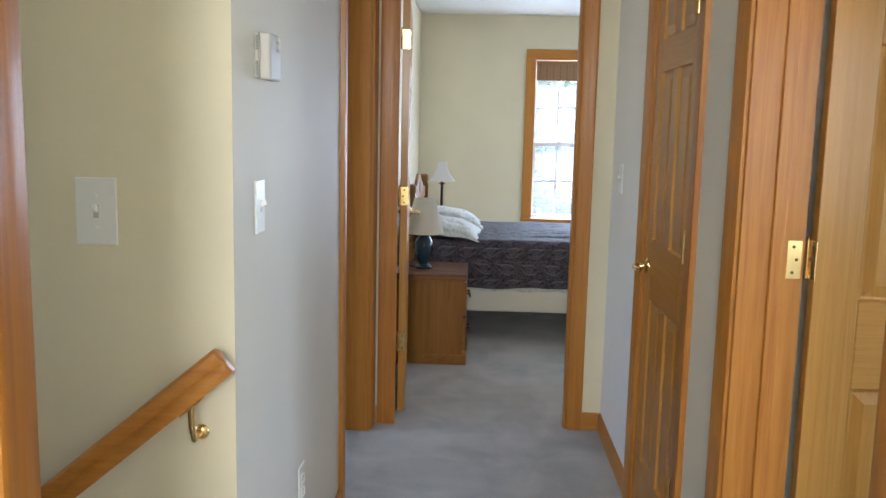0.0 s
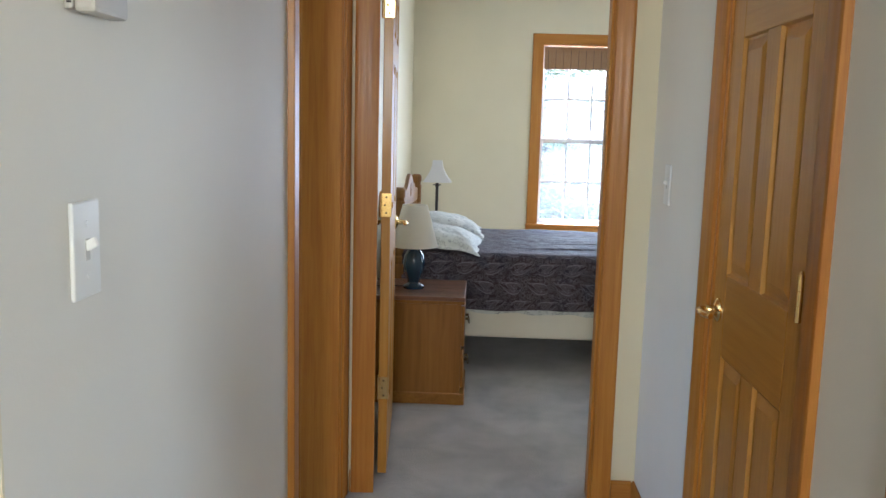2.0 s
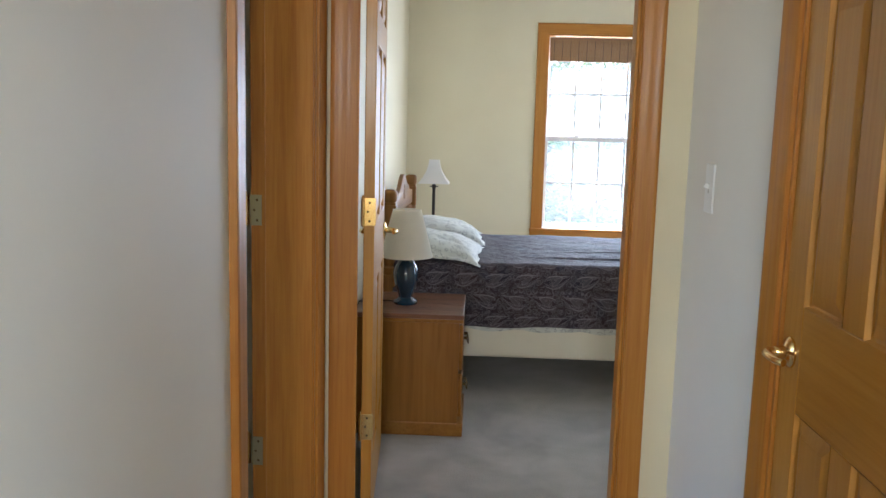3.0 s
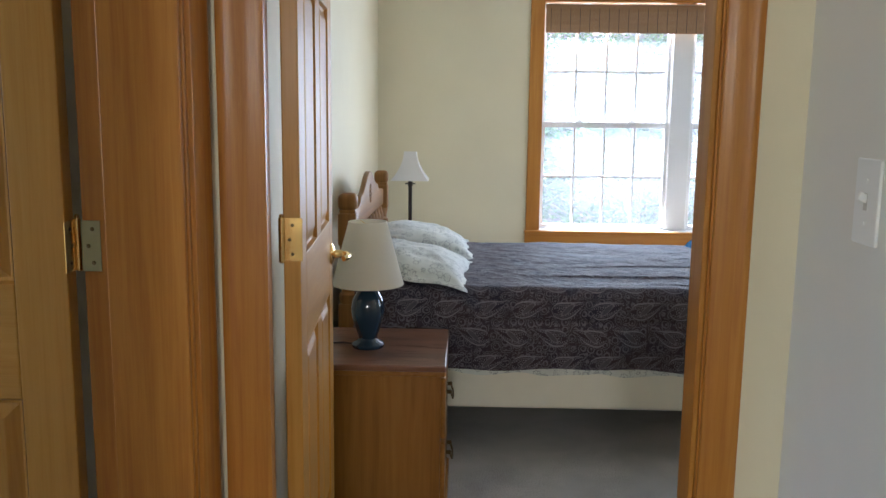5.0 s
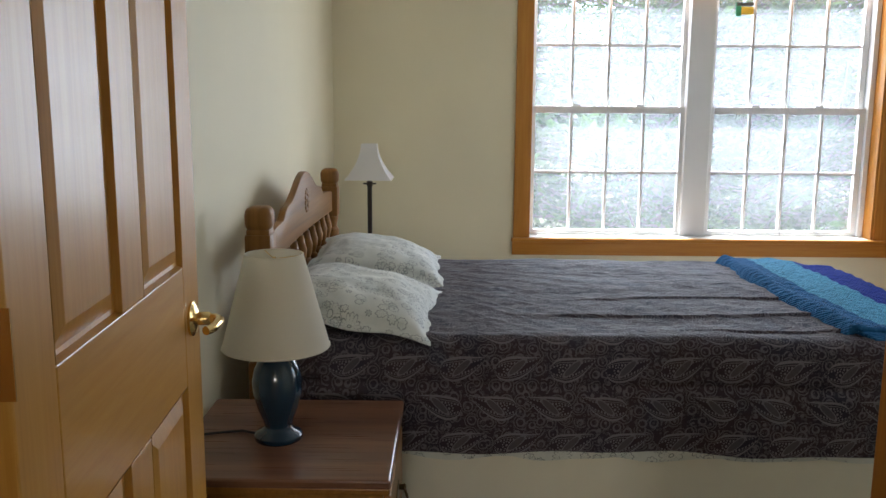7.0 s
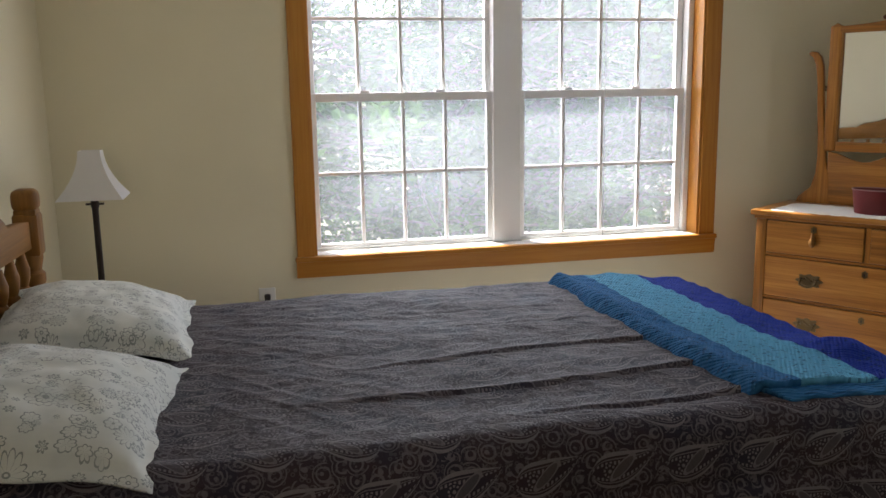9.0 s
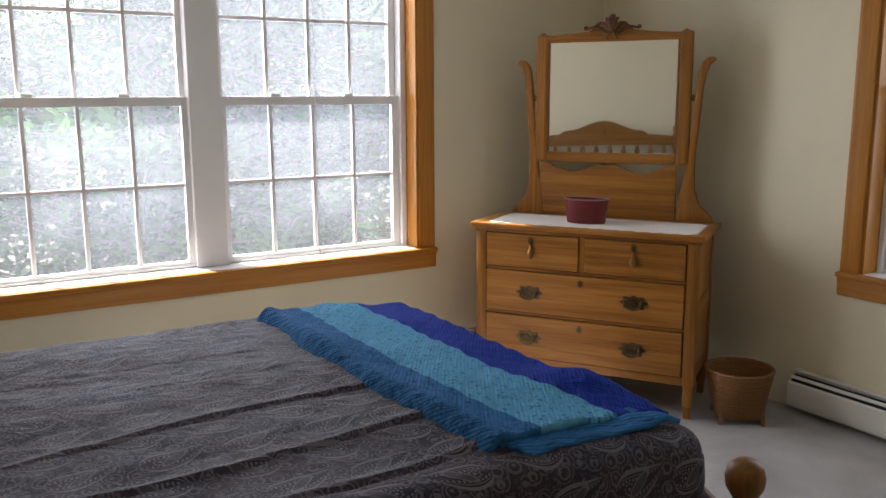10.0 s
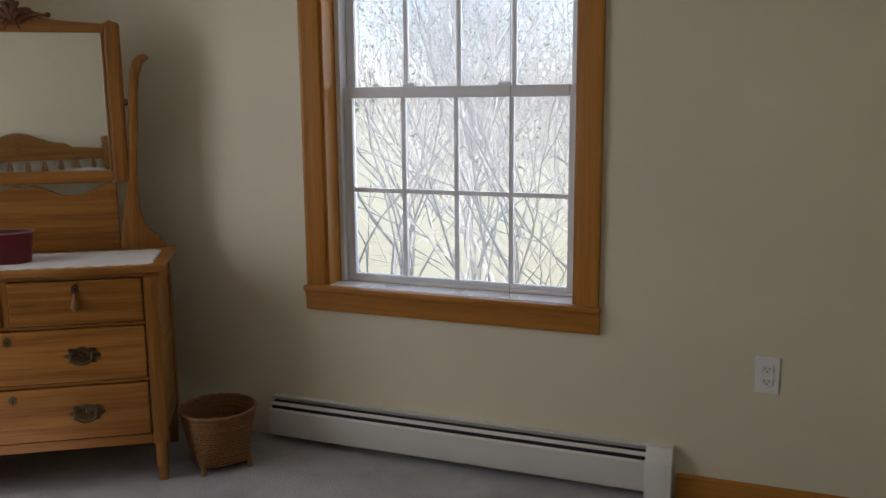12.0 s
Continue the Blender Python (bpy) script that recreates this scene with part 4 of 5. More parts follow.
# handrail down the stairs
root = thing("handrail", (-0.74, STAIR, 0.9), "varnished wooden handrail sloping down the stair wall", "handrail")
prof = [(-0.019, -0.030), (0.014, -0.030), (0.019, -0.022), (0.019, -0.010), (0.014, 0.0), (0.020, 0.012), (0.018, 0.024), (0.009, 0.031), (-0.009, 0.031), (-0.018, 0.024), (-0.020, 0.012), (-0.014, 0.0), (-0.019, -0.010)]
a, b_ = Vector((-0.728, STAIR - 0.062, 0.956)), Vector((-2.6, STAIR - 0.062, -0.604))
d = (b_ - a).normalized()
up = Y.cross(d) if Y.cross(d).z > 0 else -Y.cross(d)
part("rail", extrude(bmesh.new(), prof, axes(a, -Y, up, d), (b_ - a).length, 0.006), FIR[0], root, smooth=True)
for s in (0.115, 1.3):
    p = a + d * s - up * 0.030
    br = part("bracket", lathe(bmesh.new(), [(0.017, 0), (0.017, 0.003), (0.013, 0.008), (0.008, 0.011)], axes(Vector((p.x, STAIR, p.z - 0.075)), X, Z, -Y), 18), BRASS, root, "brass handrail bracket", True)
    part("arm", tube(bmesh.new(), [(p.x, STAIR - 0.008, p.z - 0.075), (p.x, STAIR - 0.045, p.z - 0.075), (p.x, STAIR - 0.060, p.z - 0.045), (p.x, STAIR - 0.062, p.z)], 0.007, 10), BRASS, br, smooth=True)
    part("saddle", B((-0.028, 0.028), (-0.012, 0.012), (-0.004, 0.0), 0.001, axes(p, d, -Y, up)), BRASS, br)

# ---------------------------------------------------------------- the bed
BX0, BX1, BY0, BY1, BTOP = -0.66, 1.42, 5.43, 6.70, 0.690


def grid_mesh(name, nu, nv, point, mat, parent=None, label="", closed=False, uv=None):
    """A surface over a grid of nu x nv cells from point(s, t), with its own UV map in metres."""
    verts, uvs = [], []
    for j in range(nv + 1):
        for i in range(nu + 1):
            s, t = i / nu, j / nv
            verts.append(point(s, t))
            uvs.append(uv(s, t) if uv else (s, t))
    faces = [(j * (nu + 1) + i, j * (nu + 1) + i + 1, (j + 1) * (nu + 1) + i + 1, (j + 1) * (nu + 1) + i) for j in range(nv) for i in range(nu)]
    me = bpy.data.meshes.new(name)
    me.from_pydata(verts, [], faces)
    layer = me.uv_layers.new(name="UVMap")
    for loop in me.loops:
        layer.data[loop.index].uv = uvs[loop.vertex_index]
    me.materials.append(mat)
    me.shade_smooth()
    ob = new(name, me)
    if parent is not None:
        ob.parent = parent
        ob.matrix_parent_inverse = parent.matrix_world.inverted()
    if label:
        ob["label"] = label
    return ob


bed = thing("bed", (0.4, 6.1, 0), "brown maple bed frame with spindle headboard", "bed")
PX, PY0, PY1 = -0.685, 5.455, 6.785
POST = [(0.033, 0.62), (0.036, 0.63), (0.036, 0.655), (0.026, 0.665), (0.034, 0.70), (0.030, 0.745), (0.036, 0.765), (0.036, 0.79), (0.027, 0.80), (0.034, 0.835), (0.034, 0.85)]
for y in (PY0, PY1):
    p = B((PX - 0.036, PX + 0.036), (y - 0.036, y + 0.036), (0, 0.62), 0.006)
    lathe(p, POST, pose(PX, y, 0), 20)
    box(p, (PX - 0.036, PX + 0.036), (y - 0.036, y + 0.036), (0.845, 0.972), 0.008)
    box(p, (PX - 0.031, PX + 0.031), (y - 0.031, y + 0.031), (0.965, 0.985), 0.004)
    box(p, (PX - 0.037, PX + 0.037), (y - 0.037, y + 0.037), (0.978, 1.046), 0.022, seg=4)
    part("headboard_post", p, MAPLE[2], bed, smooth=True)


def crest(y, low, mid, peak):
    """Height of the shaped top edge at y."""
    q = abs(y - 6.12) / 0.63
    if q > 0.62:
        return low + 0.018 * math.cos((q - 0.62) / 0.38 * math.pi * 0.5) + 0.006
    if q > 0.50:
        k = (q - 0.50) / 0.12
        return mid - (mid - low - 0.024) * k * k
    return mid + (peak - mid) * 0.5 * (1 + math.cos(q / 0.50 * math.pi))


ys = [PY0 + 0.034 + (PY1 - PY0 - 0.068) * i / 48 for i in range(49)]
outline = [(y, crest(y, 0.945, 1.005, 1.085)) for y in ys] + [(y, 0.868 + 0.012 * math.sin((y - PY0) / (PY1 - PY0) * math.pi)) for y in reversed(ys)]
part("headboard_crest", extrude(bmesh.new(), outline, axes(Vector((PX - 0.011, 0, 0)), Y, Z, X), 0.024, 0.004), MAPLE[1], bed, "shaped crest board", True)
part("headboard_rail", B((PX - 0.014, PX + 0.014), (PY0 + 0.034, PY1 - 0.034), (0.50, 0.57), 0.006), MAPLE[1], bed)
SP = [(0.010, 0.565), (0.012, 0.575), (0.019, 0.60), (0.021, 0.625), (0.014, 0.645), (0.019, 0.655), (0.019, 0.664), (0.013, 0.672), (0.020, 0.700), (0.023, 0.725), (0.016, 0.750), (0.020, 0.758), (0.020, 0.766), (0.013, 0.775), (0.020, 0.800), (0.022, 0.825), (0.015, 0.850), (0.011, 0.872)]
sp0 = None
for i in range(10):
    y = PY0 + 0.12 + (PY1 - PY0 - 0.24) * i / 9
    if sp0 is None:
        sp0 = part("spindle", lathe(bmesh.new(), SP, pose(PX, 0, 0), 14), MAPLE[2], bed, smooth=True)
        sp0.location.y += y
    else:
        o = new("spindle", sp0.data)
        o.parent, o.matrix_parent_inverse, o.location = bed, sp0.matrix_parent_inverse, (0, y, 0)
med = bmesh.new()
for i in range(11):
    an = 2 * math.pi * i / 11
    lathe(med, [(0.0105, 0), (0.009, 0.004), (0.003, 0.007)], axes(Vector((PX + 0.012, 6.12 + 0.026 * math.sin(an), 0.985 + 0.034 * math.cos(an))), Y, Z, X), 10)
lathe(med, [(0.018, 0), (0.014, 0.005), (0.004, 0.008)], axes(Vector((PX + 0.012, 6.12, 0.985)), Y, Z, X), 14)
part("carved_medallion", med, MAPLE[2], bed, "small carved wreath medallion", True)
FX = 1.50
for y in (5.415, 6.785):
    p = B((FX - 0.034, FX + 0.034), (y - 0.034, y + 0.034), (0, 0.40), 0.006)
    lathe(p, [(0.033, 0.395), (0.035, 0.41), (0.024, 0.42), (0.036, 0.45), (0.030, 0.485), (0.020, 0.495), (0.026, 0.505), (0.038, 0.525), (0.041, 0.545), (0.036, 0.568), (0.020, 0.582), (0.002, 0.586)], pose(FX, y, 0), 20)
    part("footboard_post", p, MAPLE[2], bed, smooth=True)
ys = [5.449 + (6.751 - 5.449) * i / 40 for i in range(41)]
# Lower edge is dropped to 0.14 to block light from under the bed.
outline = [(y, 0.44 + 0.155 * max(0.0, math.sin((y - 5.449) / 1.302 * math.pi)) ** 0.8) for y in ys] + [(6.751, 0.14), (5.449, 0.14)]
part("footboard_panel", extrude(bmesh.new(), outline, axes(Vector((FX - 0.012, 0, 0)), Y, Z, X), 0.024, 0.004), MAPLE[1], bed, "curved footboard panel", True)
for y in (5.462, 6.738):
    part("side_rail", B((PX + 0.036, FX - 0.034), (y - 0.012, y + 0.012), (0.255, 0.375), 0.003), MAPLE[0], bed)

# box spring and mattress
bm = bmesh.new()
box(bm, (-0.645, 1.44), (5.425, 6.71), (0.212, 0.405), 0.018, seg=3)
tagged(part("box_spring", bm, BOXSPRING, smooth=True), "cream fabric box spring under the mattress", "box spring")
tagged(part("mattress", B((-0.645, 1.40), (5.455, 6.675), (0.405, 0.625), 0.05, seg=4), BOXSPRING, smooth=True), "thick mattress hidden under the bedspread", "mattress")


def wrinkle(x, y):
    z = -0.035 * max(0.0, (x - 0.95) / 0.47) ** 1.5
    # long creases that run down the bed
    for y0, x0, x1, slope, deep, wide in ((5.70, 0.0, 1.2, 0.03, 0.0032, 0.008), (5.92, 0.1, 1.3, 0.05, 0.0026, 0.009), (6.18, 0.3, 1.0, 0.02, 0.0010, 0.010), (5.54, 0.4, 1.4, 0.05, 0.003, 0.009), (6.40, 0.2, 1.1, -0.10, 0.0010, 0.012)):
        if x0 < x < x1:
            e = min(1.0, (x - x0) / 0.2, (x1 - x) / 0.2)
            dy = y - (y0 + slope * (x - x0) + 0.012 * math.sin(x * 7 + y0 * 9))
            z += e * deep * (2.2 * math.exp(-max(0.0, dy) / (2.2 * wide)) * (dy > 0) + 2.2 * math.exp(-(dy / wide) ** 2) * (dy <= 0) - 1.6 * math.exp(-((dy + wide * 1.1) / (0.6 * wide)) ** 2))
    # fan of pulls from the pillows
    for k in range(10):
        y1, sl = 5.84 + 0.085 * k, 1.15 - 0.10 * k
        if -0.2 < x < 0.40:
            e = min(1.0, (x + 0.2) / 0.1, (0.40 - x) / 0.4)
            dy = y - (y1 - sl * (x + 0.2) + 0.02 * math.sin(11 * x + 2 * k))
            z += e * 0.0026 * math.exp(-(dy / 0.011) ** 2)
    z += 0.010 * (noise.noise(Vector((x * 3.0, y * 4.0, 1.3)))) + 0.0035 * noise.noise(Vector((x * 8 + y * 5, y * 15 - x * 4, 4.0))) + 0.0022 * noise.noise(Vector((x * 22 + y * 9, y * 26 - x * 9, 9.0)))
    return z


def spread_point(s, t):
    """Bedspread: flat on top, rounded over the edges and hanging down the sides."""
    x = BX0 + s * (BX1 + 0.30 - BX0)
    y = BY0 - 0.31 + t * (BY1 - BY0 + 0.31 + 0.66)
    r = 0.055
    cx, cy = min(x, BX1 - r), min(max(y, BY0 + r), BY1 - r)
    vx, vy = x - cx, y - cy
    d = math.hypot(vx, vy)
    if d < 1e-6:
        return (x, y, BTOP + wrinkle(x, y))
    nx, ny = vx / d, vy / d
    arc = r * math.pi / 2
    top = BTOP + wrinkle(cx, cy)
    if d < arc:
        an = d / r
        return (cx + nx * r * math.sin(an), cy + ny * r * math.sin(an), top - r * (1 - math.cos(an)))
    drop = d - arc
    seam = math.exp(-((drop - 0.075) / 0.012) ** 2)
    along = x if abs(ny) > abs(nx) else y
    wave = 0.006 * math.sin(along * 9 + 1) * drop / 0.25 + 0.005 * noise.noise(Vector((along * 5, drop * 8, 2)))
    out = 0.004 + 0.02 * min(1, drop / 0.1) * (0.6 if drop < 0.07 else 1.0) - 0.010 * seam + wave
    # The far side, out of sight, hangs to 0.06 to darken under the bed.
    low = 0.06 if ny > 0.7 else max(0.378 + 0.006 * math.sin(along * 6) + 0.004 * math.sin(along * 17), 0)
    return (cx + nx * (r + out), cy + ny * (r + out), max(top - r - drop, low - 0.002 * drop))


tagged(grid_mesh("bedspread", 330, 300, spread_point, PAISLEY, uv=lambda s, t: (s * 2.38, t * 2.24)), "dark slate paisley bedspread, slightly creased, on the bed", "bedspread")


def hem_point(s, t):
    x = BX0 + 0.05 + s * (1.40 - BX0)
    z = 0.398 - 0.034 * t - 0.012 * t * abs(math.sin(x * 11)) - 0.006 * t * noise.noise(Vector((x * 9, 0, 0)))
    return (x, BY0 - 0.010 - 0.006 * t - 0.004 * math.sin(x * 23) * t, z)


tagged(grid_mesh("bed_sheet", 120, 4, hem_point, FLORAL, uv=lambda s, t: (s * 2, t * 0.05)), "pale floral sheet hem peeping below the bedspread", "bed sheet")


def pillow(at, turn, tilt, wide, deep, high, label):
    """A sham with soft corners and a flat flange. Local x towards the foot, y across the bed."""
    m = Matrix.Translation(at) @ Matrix.Rotation(turn, 4, "Z") @ Matrix.Rotation(tilt, 4, "Y")
    root = thing("pillow", at, label, "pillow", "pillows on the bed")

    def side(sign):
        def point(s, t):
            u, v = 2 * s - 1, 2 * t - 1
            pinch = 1 - 0.07 * (u * u) * (1 - v * v) - 0.05 * (v * v) * (1 - u * u)
            fu, fv = min(1, abs(u) / 0.87), min(1, abs(v) / 0.90)
            body = max(0.0, (1 - fu ** 2.6)) ** 0.55 * max(0.0, (1 - fv ** 2.6)) ** 0.55
            edge = max(abs(u), abs(v))
            flap = max(0.0, (edge - 0.86) / 0.14)
            x, y = u * deep / 2 * pinch, v * wide / 2 * pinch
            dent = 0.012 * noise.noise(Vector((u * 2.2, v * 2.2, at[1] * 3))) + 0.006 * noise.noise(Vector((u * 6, v * 6, at[1])))
            z = sign * (body * (high / 2) * (1.0 if sign > 0 else 0.55)) + dent * body + flap * (0.006 * math.sin(6 * (u + 1.3 * v) + at[1]) - 0.018)
            z += sign * 0.0015
            return m @ Vector((x, y, z))
        return point

    grid_mesh("cover", 56, 64, side(1), FLORAL, root, uv=lambda s, t: (s * deep + at[1], t * wide))
    grid_mesh("cover_back", 40, 44, side(-1), FLORAL, root, uv=lambda s, t: (s * deep + 3, t * wide))
    return root


pillow((-0.45, 5.735, 0.738), radians(-3), radians(9), 0.63, 0.50, 0.125, "white pillow with grey floral print, beside the nightstand")
pillow((-0.44, 6.385, 0.740), radians(3), radians(9), 0.62, 0.50, 0.13, "white pillow with grey floral print, under the floor lamp")


def blanket_point(s, t):
    """Folded knitted throw across the foot of the bed."""
    u = s * 0.49
    y = 5.53 + t * 1.10
    lift = 0.020 + 0.012 * noise.noise(Vector((u * 6, y * 5, 7)))
    x = 0.885 + 0.030 * (1 - t) + 0.010 * math.sin(y * 6)
    roll = max(0.0, 1 - u / 0.07)
    z = BTOP + lift + 0.012 * math.exp(-((u - 0.05) / 0.03) ** 2) - 0.045 * roll ** 2
    hump = math.exp(-(((u - 0.42) / 0.06) ** 2) - ((y - 5.72) / 0.10) ** 2)
    z += 0.035 * hump - 0.030 * (u / 0.49) ** 1.5
    X0 = x + u * 0.96
    over = max(0.0, X0 - (BX1 - 0.05))
    z -= 3.0 * over * over + 0.2 * over
    near = max(0.0, 5.53 - y)
    z -= 1.8 * near * near + 0.10 * near
    ripple = 0.0022 * math.sin(y * 75) * math.sin(u * 60)
    return (X0, y, z + ripple)


def fold_point(s, t):
    """The under layer of the throw, which shows at its near end."""
    u = s * 0.37
    y = 5.475 + t * 0.33
    x = 1.00 + u - 0.05 * math.sin(t * 3)
    over = max(0.0, x - (BX1 - 0.04))
    near = max(0.0, 5.50 - y)
    z = BTOP + 0.004 - 0.028 * u / 0.37 - 2.2 * over * over - 2.6 * near * near - 0.15 * near + 0.010 * math.sin(u * 9) * (1 - t) + 0.022 * math.exp(-((u - 0.34) / 0.08) ** 2) * (1 - t)
    return (x, y, z + 0.003 * math.sin(y * 80) * math.sin(u * 70))


throw = thing("knitted_throw", (1.15, 6.0, BTOP), "blue and teal striped knitted throw folded across the bed", "throw blanket")
top = grid_mesh("upper_layer", 90, 190, blanket_point, KNIT, throw, uv=lambda s, t: (s * 0.56, t * 1.16))
sol = top.modifiers.new("thickness", "SOLIDIFY")
sol.thickness, sol.offset = 0.018, -1
low = grid_mesh("under_layer", 60, 50, fold_point, KNIT, throw, uv=lambda s, t: (0.02 + s * 0.13, t * 0.4))
sol = low.modifiers.new("thickness", "SOLIDIFY")
sol.thickness, sol.offset = 0.010, -1

# ---------------------------------------------------------------- nightstand and lamp
NX0, NX1, NY0, NY1, NZ = -0.775, -0.297, 4.845, 5.305, 0.556
ns = thing("nightstand", (-0.54, 5.07, 0), "brown wooden nightstand with two drawers beside the bed", "nightstand")
part("body", B((NX0, NX1 - 0.012), (NY0 + 0.012, NY1 - 0.012), (0.055, NZ - 0.035), 0.002), STAND[2], ns)
part("plinth", B((NX0 + 0.01, NX1 + 0.012), (NY0 + 0.008, NY1 - 0.008), (0, 0.062), 0.005), STAND[1], ns)
part("top", B((NX0 - 0.004, NX1 + 0.006), (NY0 - 0.012, NY1 + 0.012), (NZ - 0.020, NZ), 0.005), LAMINATE, ns, "glossy walnut laminate top")
part("top_moulding", B((NX0, NX1 + 0.004), (NY0 - 0.004, NY1 + 0.004), (NZ - 0.038, NZ - 0.020), 0.005), STAND[1], ns)
for z0, z1 in ((0.085, 0.285), (0.300, 0.505)):
    dr = part("drawer", B((NX1 - 0.014, NX1 + 0.004), (NY0 + 0.026, NY1 - 0.026), (z0, z1), 0.006), STAND[1], ns)
    cz = 0.5 * (z0 + z1)
    b = B((NX1 + 0.003, NX1 + 0.006), (5.075 - 0.05, 5.075 + 0.05), (cz - 0.022, cz + 0.022), 0.001)
    for y in (5.03, 5.12):
        lathe(b, [(0.007, 0), (0.007, 0.010), (0.009, 0.014), (0.004, 0.018)], axes(Vector((NX1 + 0.005, y, cz + 0.006)), Y, Z, X), 10)
    tube(b, [(NX1 + 0.018, 5.03, cz + 0.006), (NX1 + 0.026, 5.035, cz - 0.018), (NX1 + 0.027, 5.075, cz - 0.026), (NX1 + 0.026, 5.115, cz - 0.018), (NX1 + 0.018, 5.12, cz + 0.006)], 0.0035, 8)
    part("drawer_pull", b, AGED, dr, "aged brass bail pull", True)

LAMP = (-0.565, 5.055, NZ)
lamp = thing("table_lamp", LAMP, "dark blue glazed table lamp with ivory shade", "table lamp")
ml = pose(*LAMP)
part("base", lathe(bmesh.new(), [(0.052, 0), (0.055, 0.004), (0.055, 0.012), (0.050, 0.018), (0.036, 0.024), (0.031, 0.032), (0.034, 0.045), (0.046, 0.075), (0.055, 0.110), (0.057, 0.138), (0.051, 0.168), (0.038, 0.192), (0.030, 0.203), (0.033, 0.209), (0.034, 0.216), (0.026, 0.222)], ml, 36), CERAMIC, lamp, "dark blue glazed ceramic base", True)
part("stem", lathe(bmesh.new(), [(0.010, 0.22), (0.010, 0.235), (0.017, 0.237), (0.017, 0.275), (0.006, 0.278), (0.004, 0.425)], ml, 14), BRASS, lamp, smooth=True)
SHD = lathe(bmesh.new(), [(0.121, 0.219), (0.0645, 0.432), (0.063, 0.432), (0.1195, 0.219)], ml, 48, False)
sh = part("shade", SHD, SHADE, lamp, "tapered ivory cloth shade", True)
for r, z in ((0.1205, 0.221), (0.0642, 0.431)):
    part("shade_rim", tube(bmesh.new(), [(LAMP[0] + r * math.cos(a * math.pi / 24), LAMP[1] + r * math.sin(a * math.pi / 24), LAMP[2] + z) for a in range(49)], 0.0018, 6), SHADE, sh)
for k in range(3):
    an = k * 2.094
    part("shade_spoke", tube(bmesh.new(), [(LAMP[0], LAMP[1], LAMP[2] + 0.42), (LAMP[0] + 0.063 * math.cos(an), LAMP[1] + 0.063 * math.sin(an), LAMP[2] + 0.429)], 0.0012, 6), BRASS, sh)
part("cord", tube(bmesh.new(), [(LAMP[0] - 0.05, LAMP[1] + 0.01, NZ + 0.006), (LAMP[0] - 0.09, LAMP[1] + 0.03, NZ + 0.005), (LAMP[0] - 0.14, LAMP[1] + 0.02, NZ + 0.004), (-0.776, 5.05, NZ + 0.004), (-0.788, 5.05, NZ - 0.02), (-0.788, 5.06, 0.2)], 0.003, 8), CORD, lamp, smooth=True)

# ---------------------------------------------------------------- floor lamp behind the bed
FLX, FLY = -0.555, 7.18
fl_ = thing("floor_lamp", (FLX, FLY, 0), "slim dark metal floor lamp with white bell shade", "floor lamp")
mf = pose(FLX, FLY, 0)
part("pole", lathe(bmesh.new(), [(0.125, 0), (0.125, 0.012), (0.10, 0.022), (0.02, 0.03), (0.011, 0.05), (0.011, 0.60), (0.016, 0.605), (0.016, 0.615), (0.011, 0.62), (0.011, 0.93), (0.014, 0.935), (0.014, 0.955), (0.008, 0.96), (0.008, 0.99)], mf, 20), IRON, fl_, smooth=True)
part("switch_knob", tube(bmesh.new(), [(FLX - 0.03, FLY, 0.945), (FLX + 0.03, FLY, 0.945)], 0.004, 8), IRON, fl_)
b = bmesh.new()
rings = []
for k in range(9):
    t = k / 8
    r = 0.042 + (0.125 - 0.042) * (1 - t) ** 1.9
    z = 0.968 + 0.162 * t
    ring = []
    for i in range(4):
        for j in range(4):
            an = math.pi / 4 + i * math.pi / 2 + (j / 4) * math.pi / 2
            q = r * (1 / max(abs(math.cos(an)), abs(math.sin(an)))) * 0.86
            ring.append(b.verts.new((FLX + q * math.cos(an), FLY + q * math.sin(an), z)))
    rings.append(ring)
for lo, hi in zip(rings, rings[1:]):
    for i in range(16):
        b.faces.new((lo[i], lo[(i + 1) % 16], hi[(i + 1) % 16], hi[i]))
part("shade", b, BELL, fl_, "square white bell shade", True)

# ---------------------------------------------------------------- oak dresser across the corner
U = Vector((0.543, -0.840, 0)).normalized()
V = Vector((-U.y, U.x, 0))
ORG = Vector((2.167, 7.440, 0))
MDR = axes(ORG, U, V, Z)     # x along the front, y into the corner, z up
DW, DD, DZ = 1.00, 0.43, 0.765
WX, WY, WZ = OAK[0], OAK[1], OAK[2]
dr = thing("dresser", ORG + U * DW / 2 + V * DD / 2, "golden oak dresser with swing mirror set across the corner", "dresser")


def dbox(nm, x, y, z, mat, bevel=0.003, parent=dr, label=""):
    return part(nm, B(x, y, z, bevel, MDR), mat, parent, label)


n_ = 20
topo = [(0, DD), (DW, DD)]
front = []
for i in range(n_ + 1):
    s = i / n_
    w = 0.016 * math.exp(-((s - 0.03) / 0.05) ** 2) + 0.016 * math.exp(-((s - 0.97) / 0.05) ** 2)
    front.append((DW * (1 - s), 0.012 - w + 0.010 * math.cos((s - 0.5) * math.pi * 4) * 0.5))
part("top", extrude(bmesh.new(), topo + front, MDR @ pose(0, 0, DZ - 0.024), 0.024, 0.005), WX, dr, "worn oak top with shaped front", True)
part("top_moulding", extrude(bmesh.new(), [(0.012, DD - 0.01), (DW - 0.012, DD - 0.01)] + [(min(max(x, 0.014), DW - 0.014), y + 0.014) for x, y in front], MDR @ pose(0, 0, DZ - 0.040), 0.016, 0.004), WX, dr, "", True)
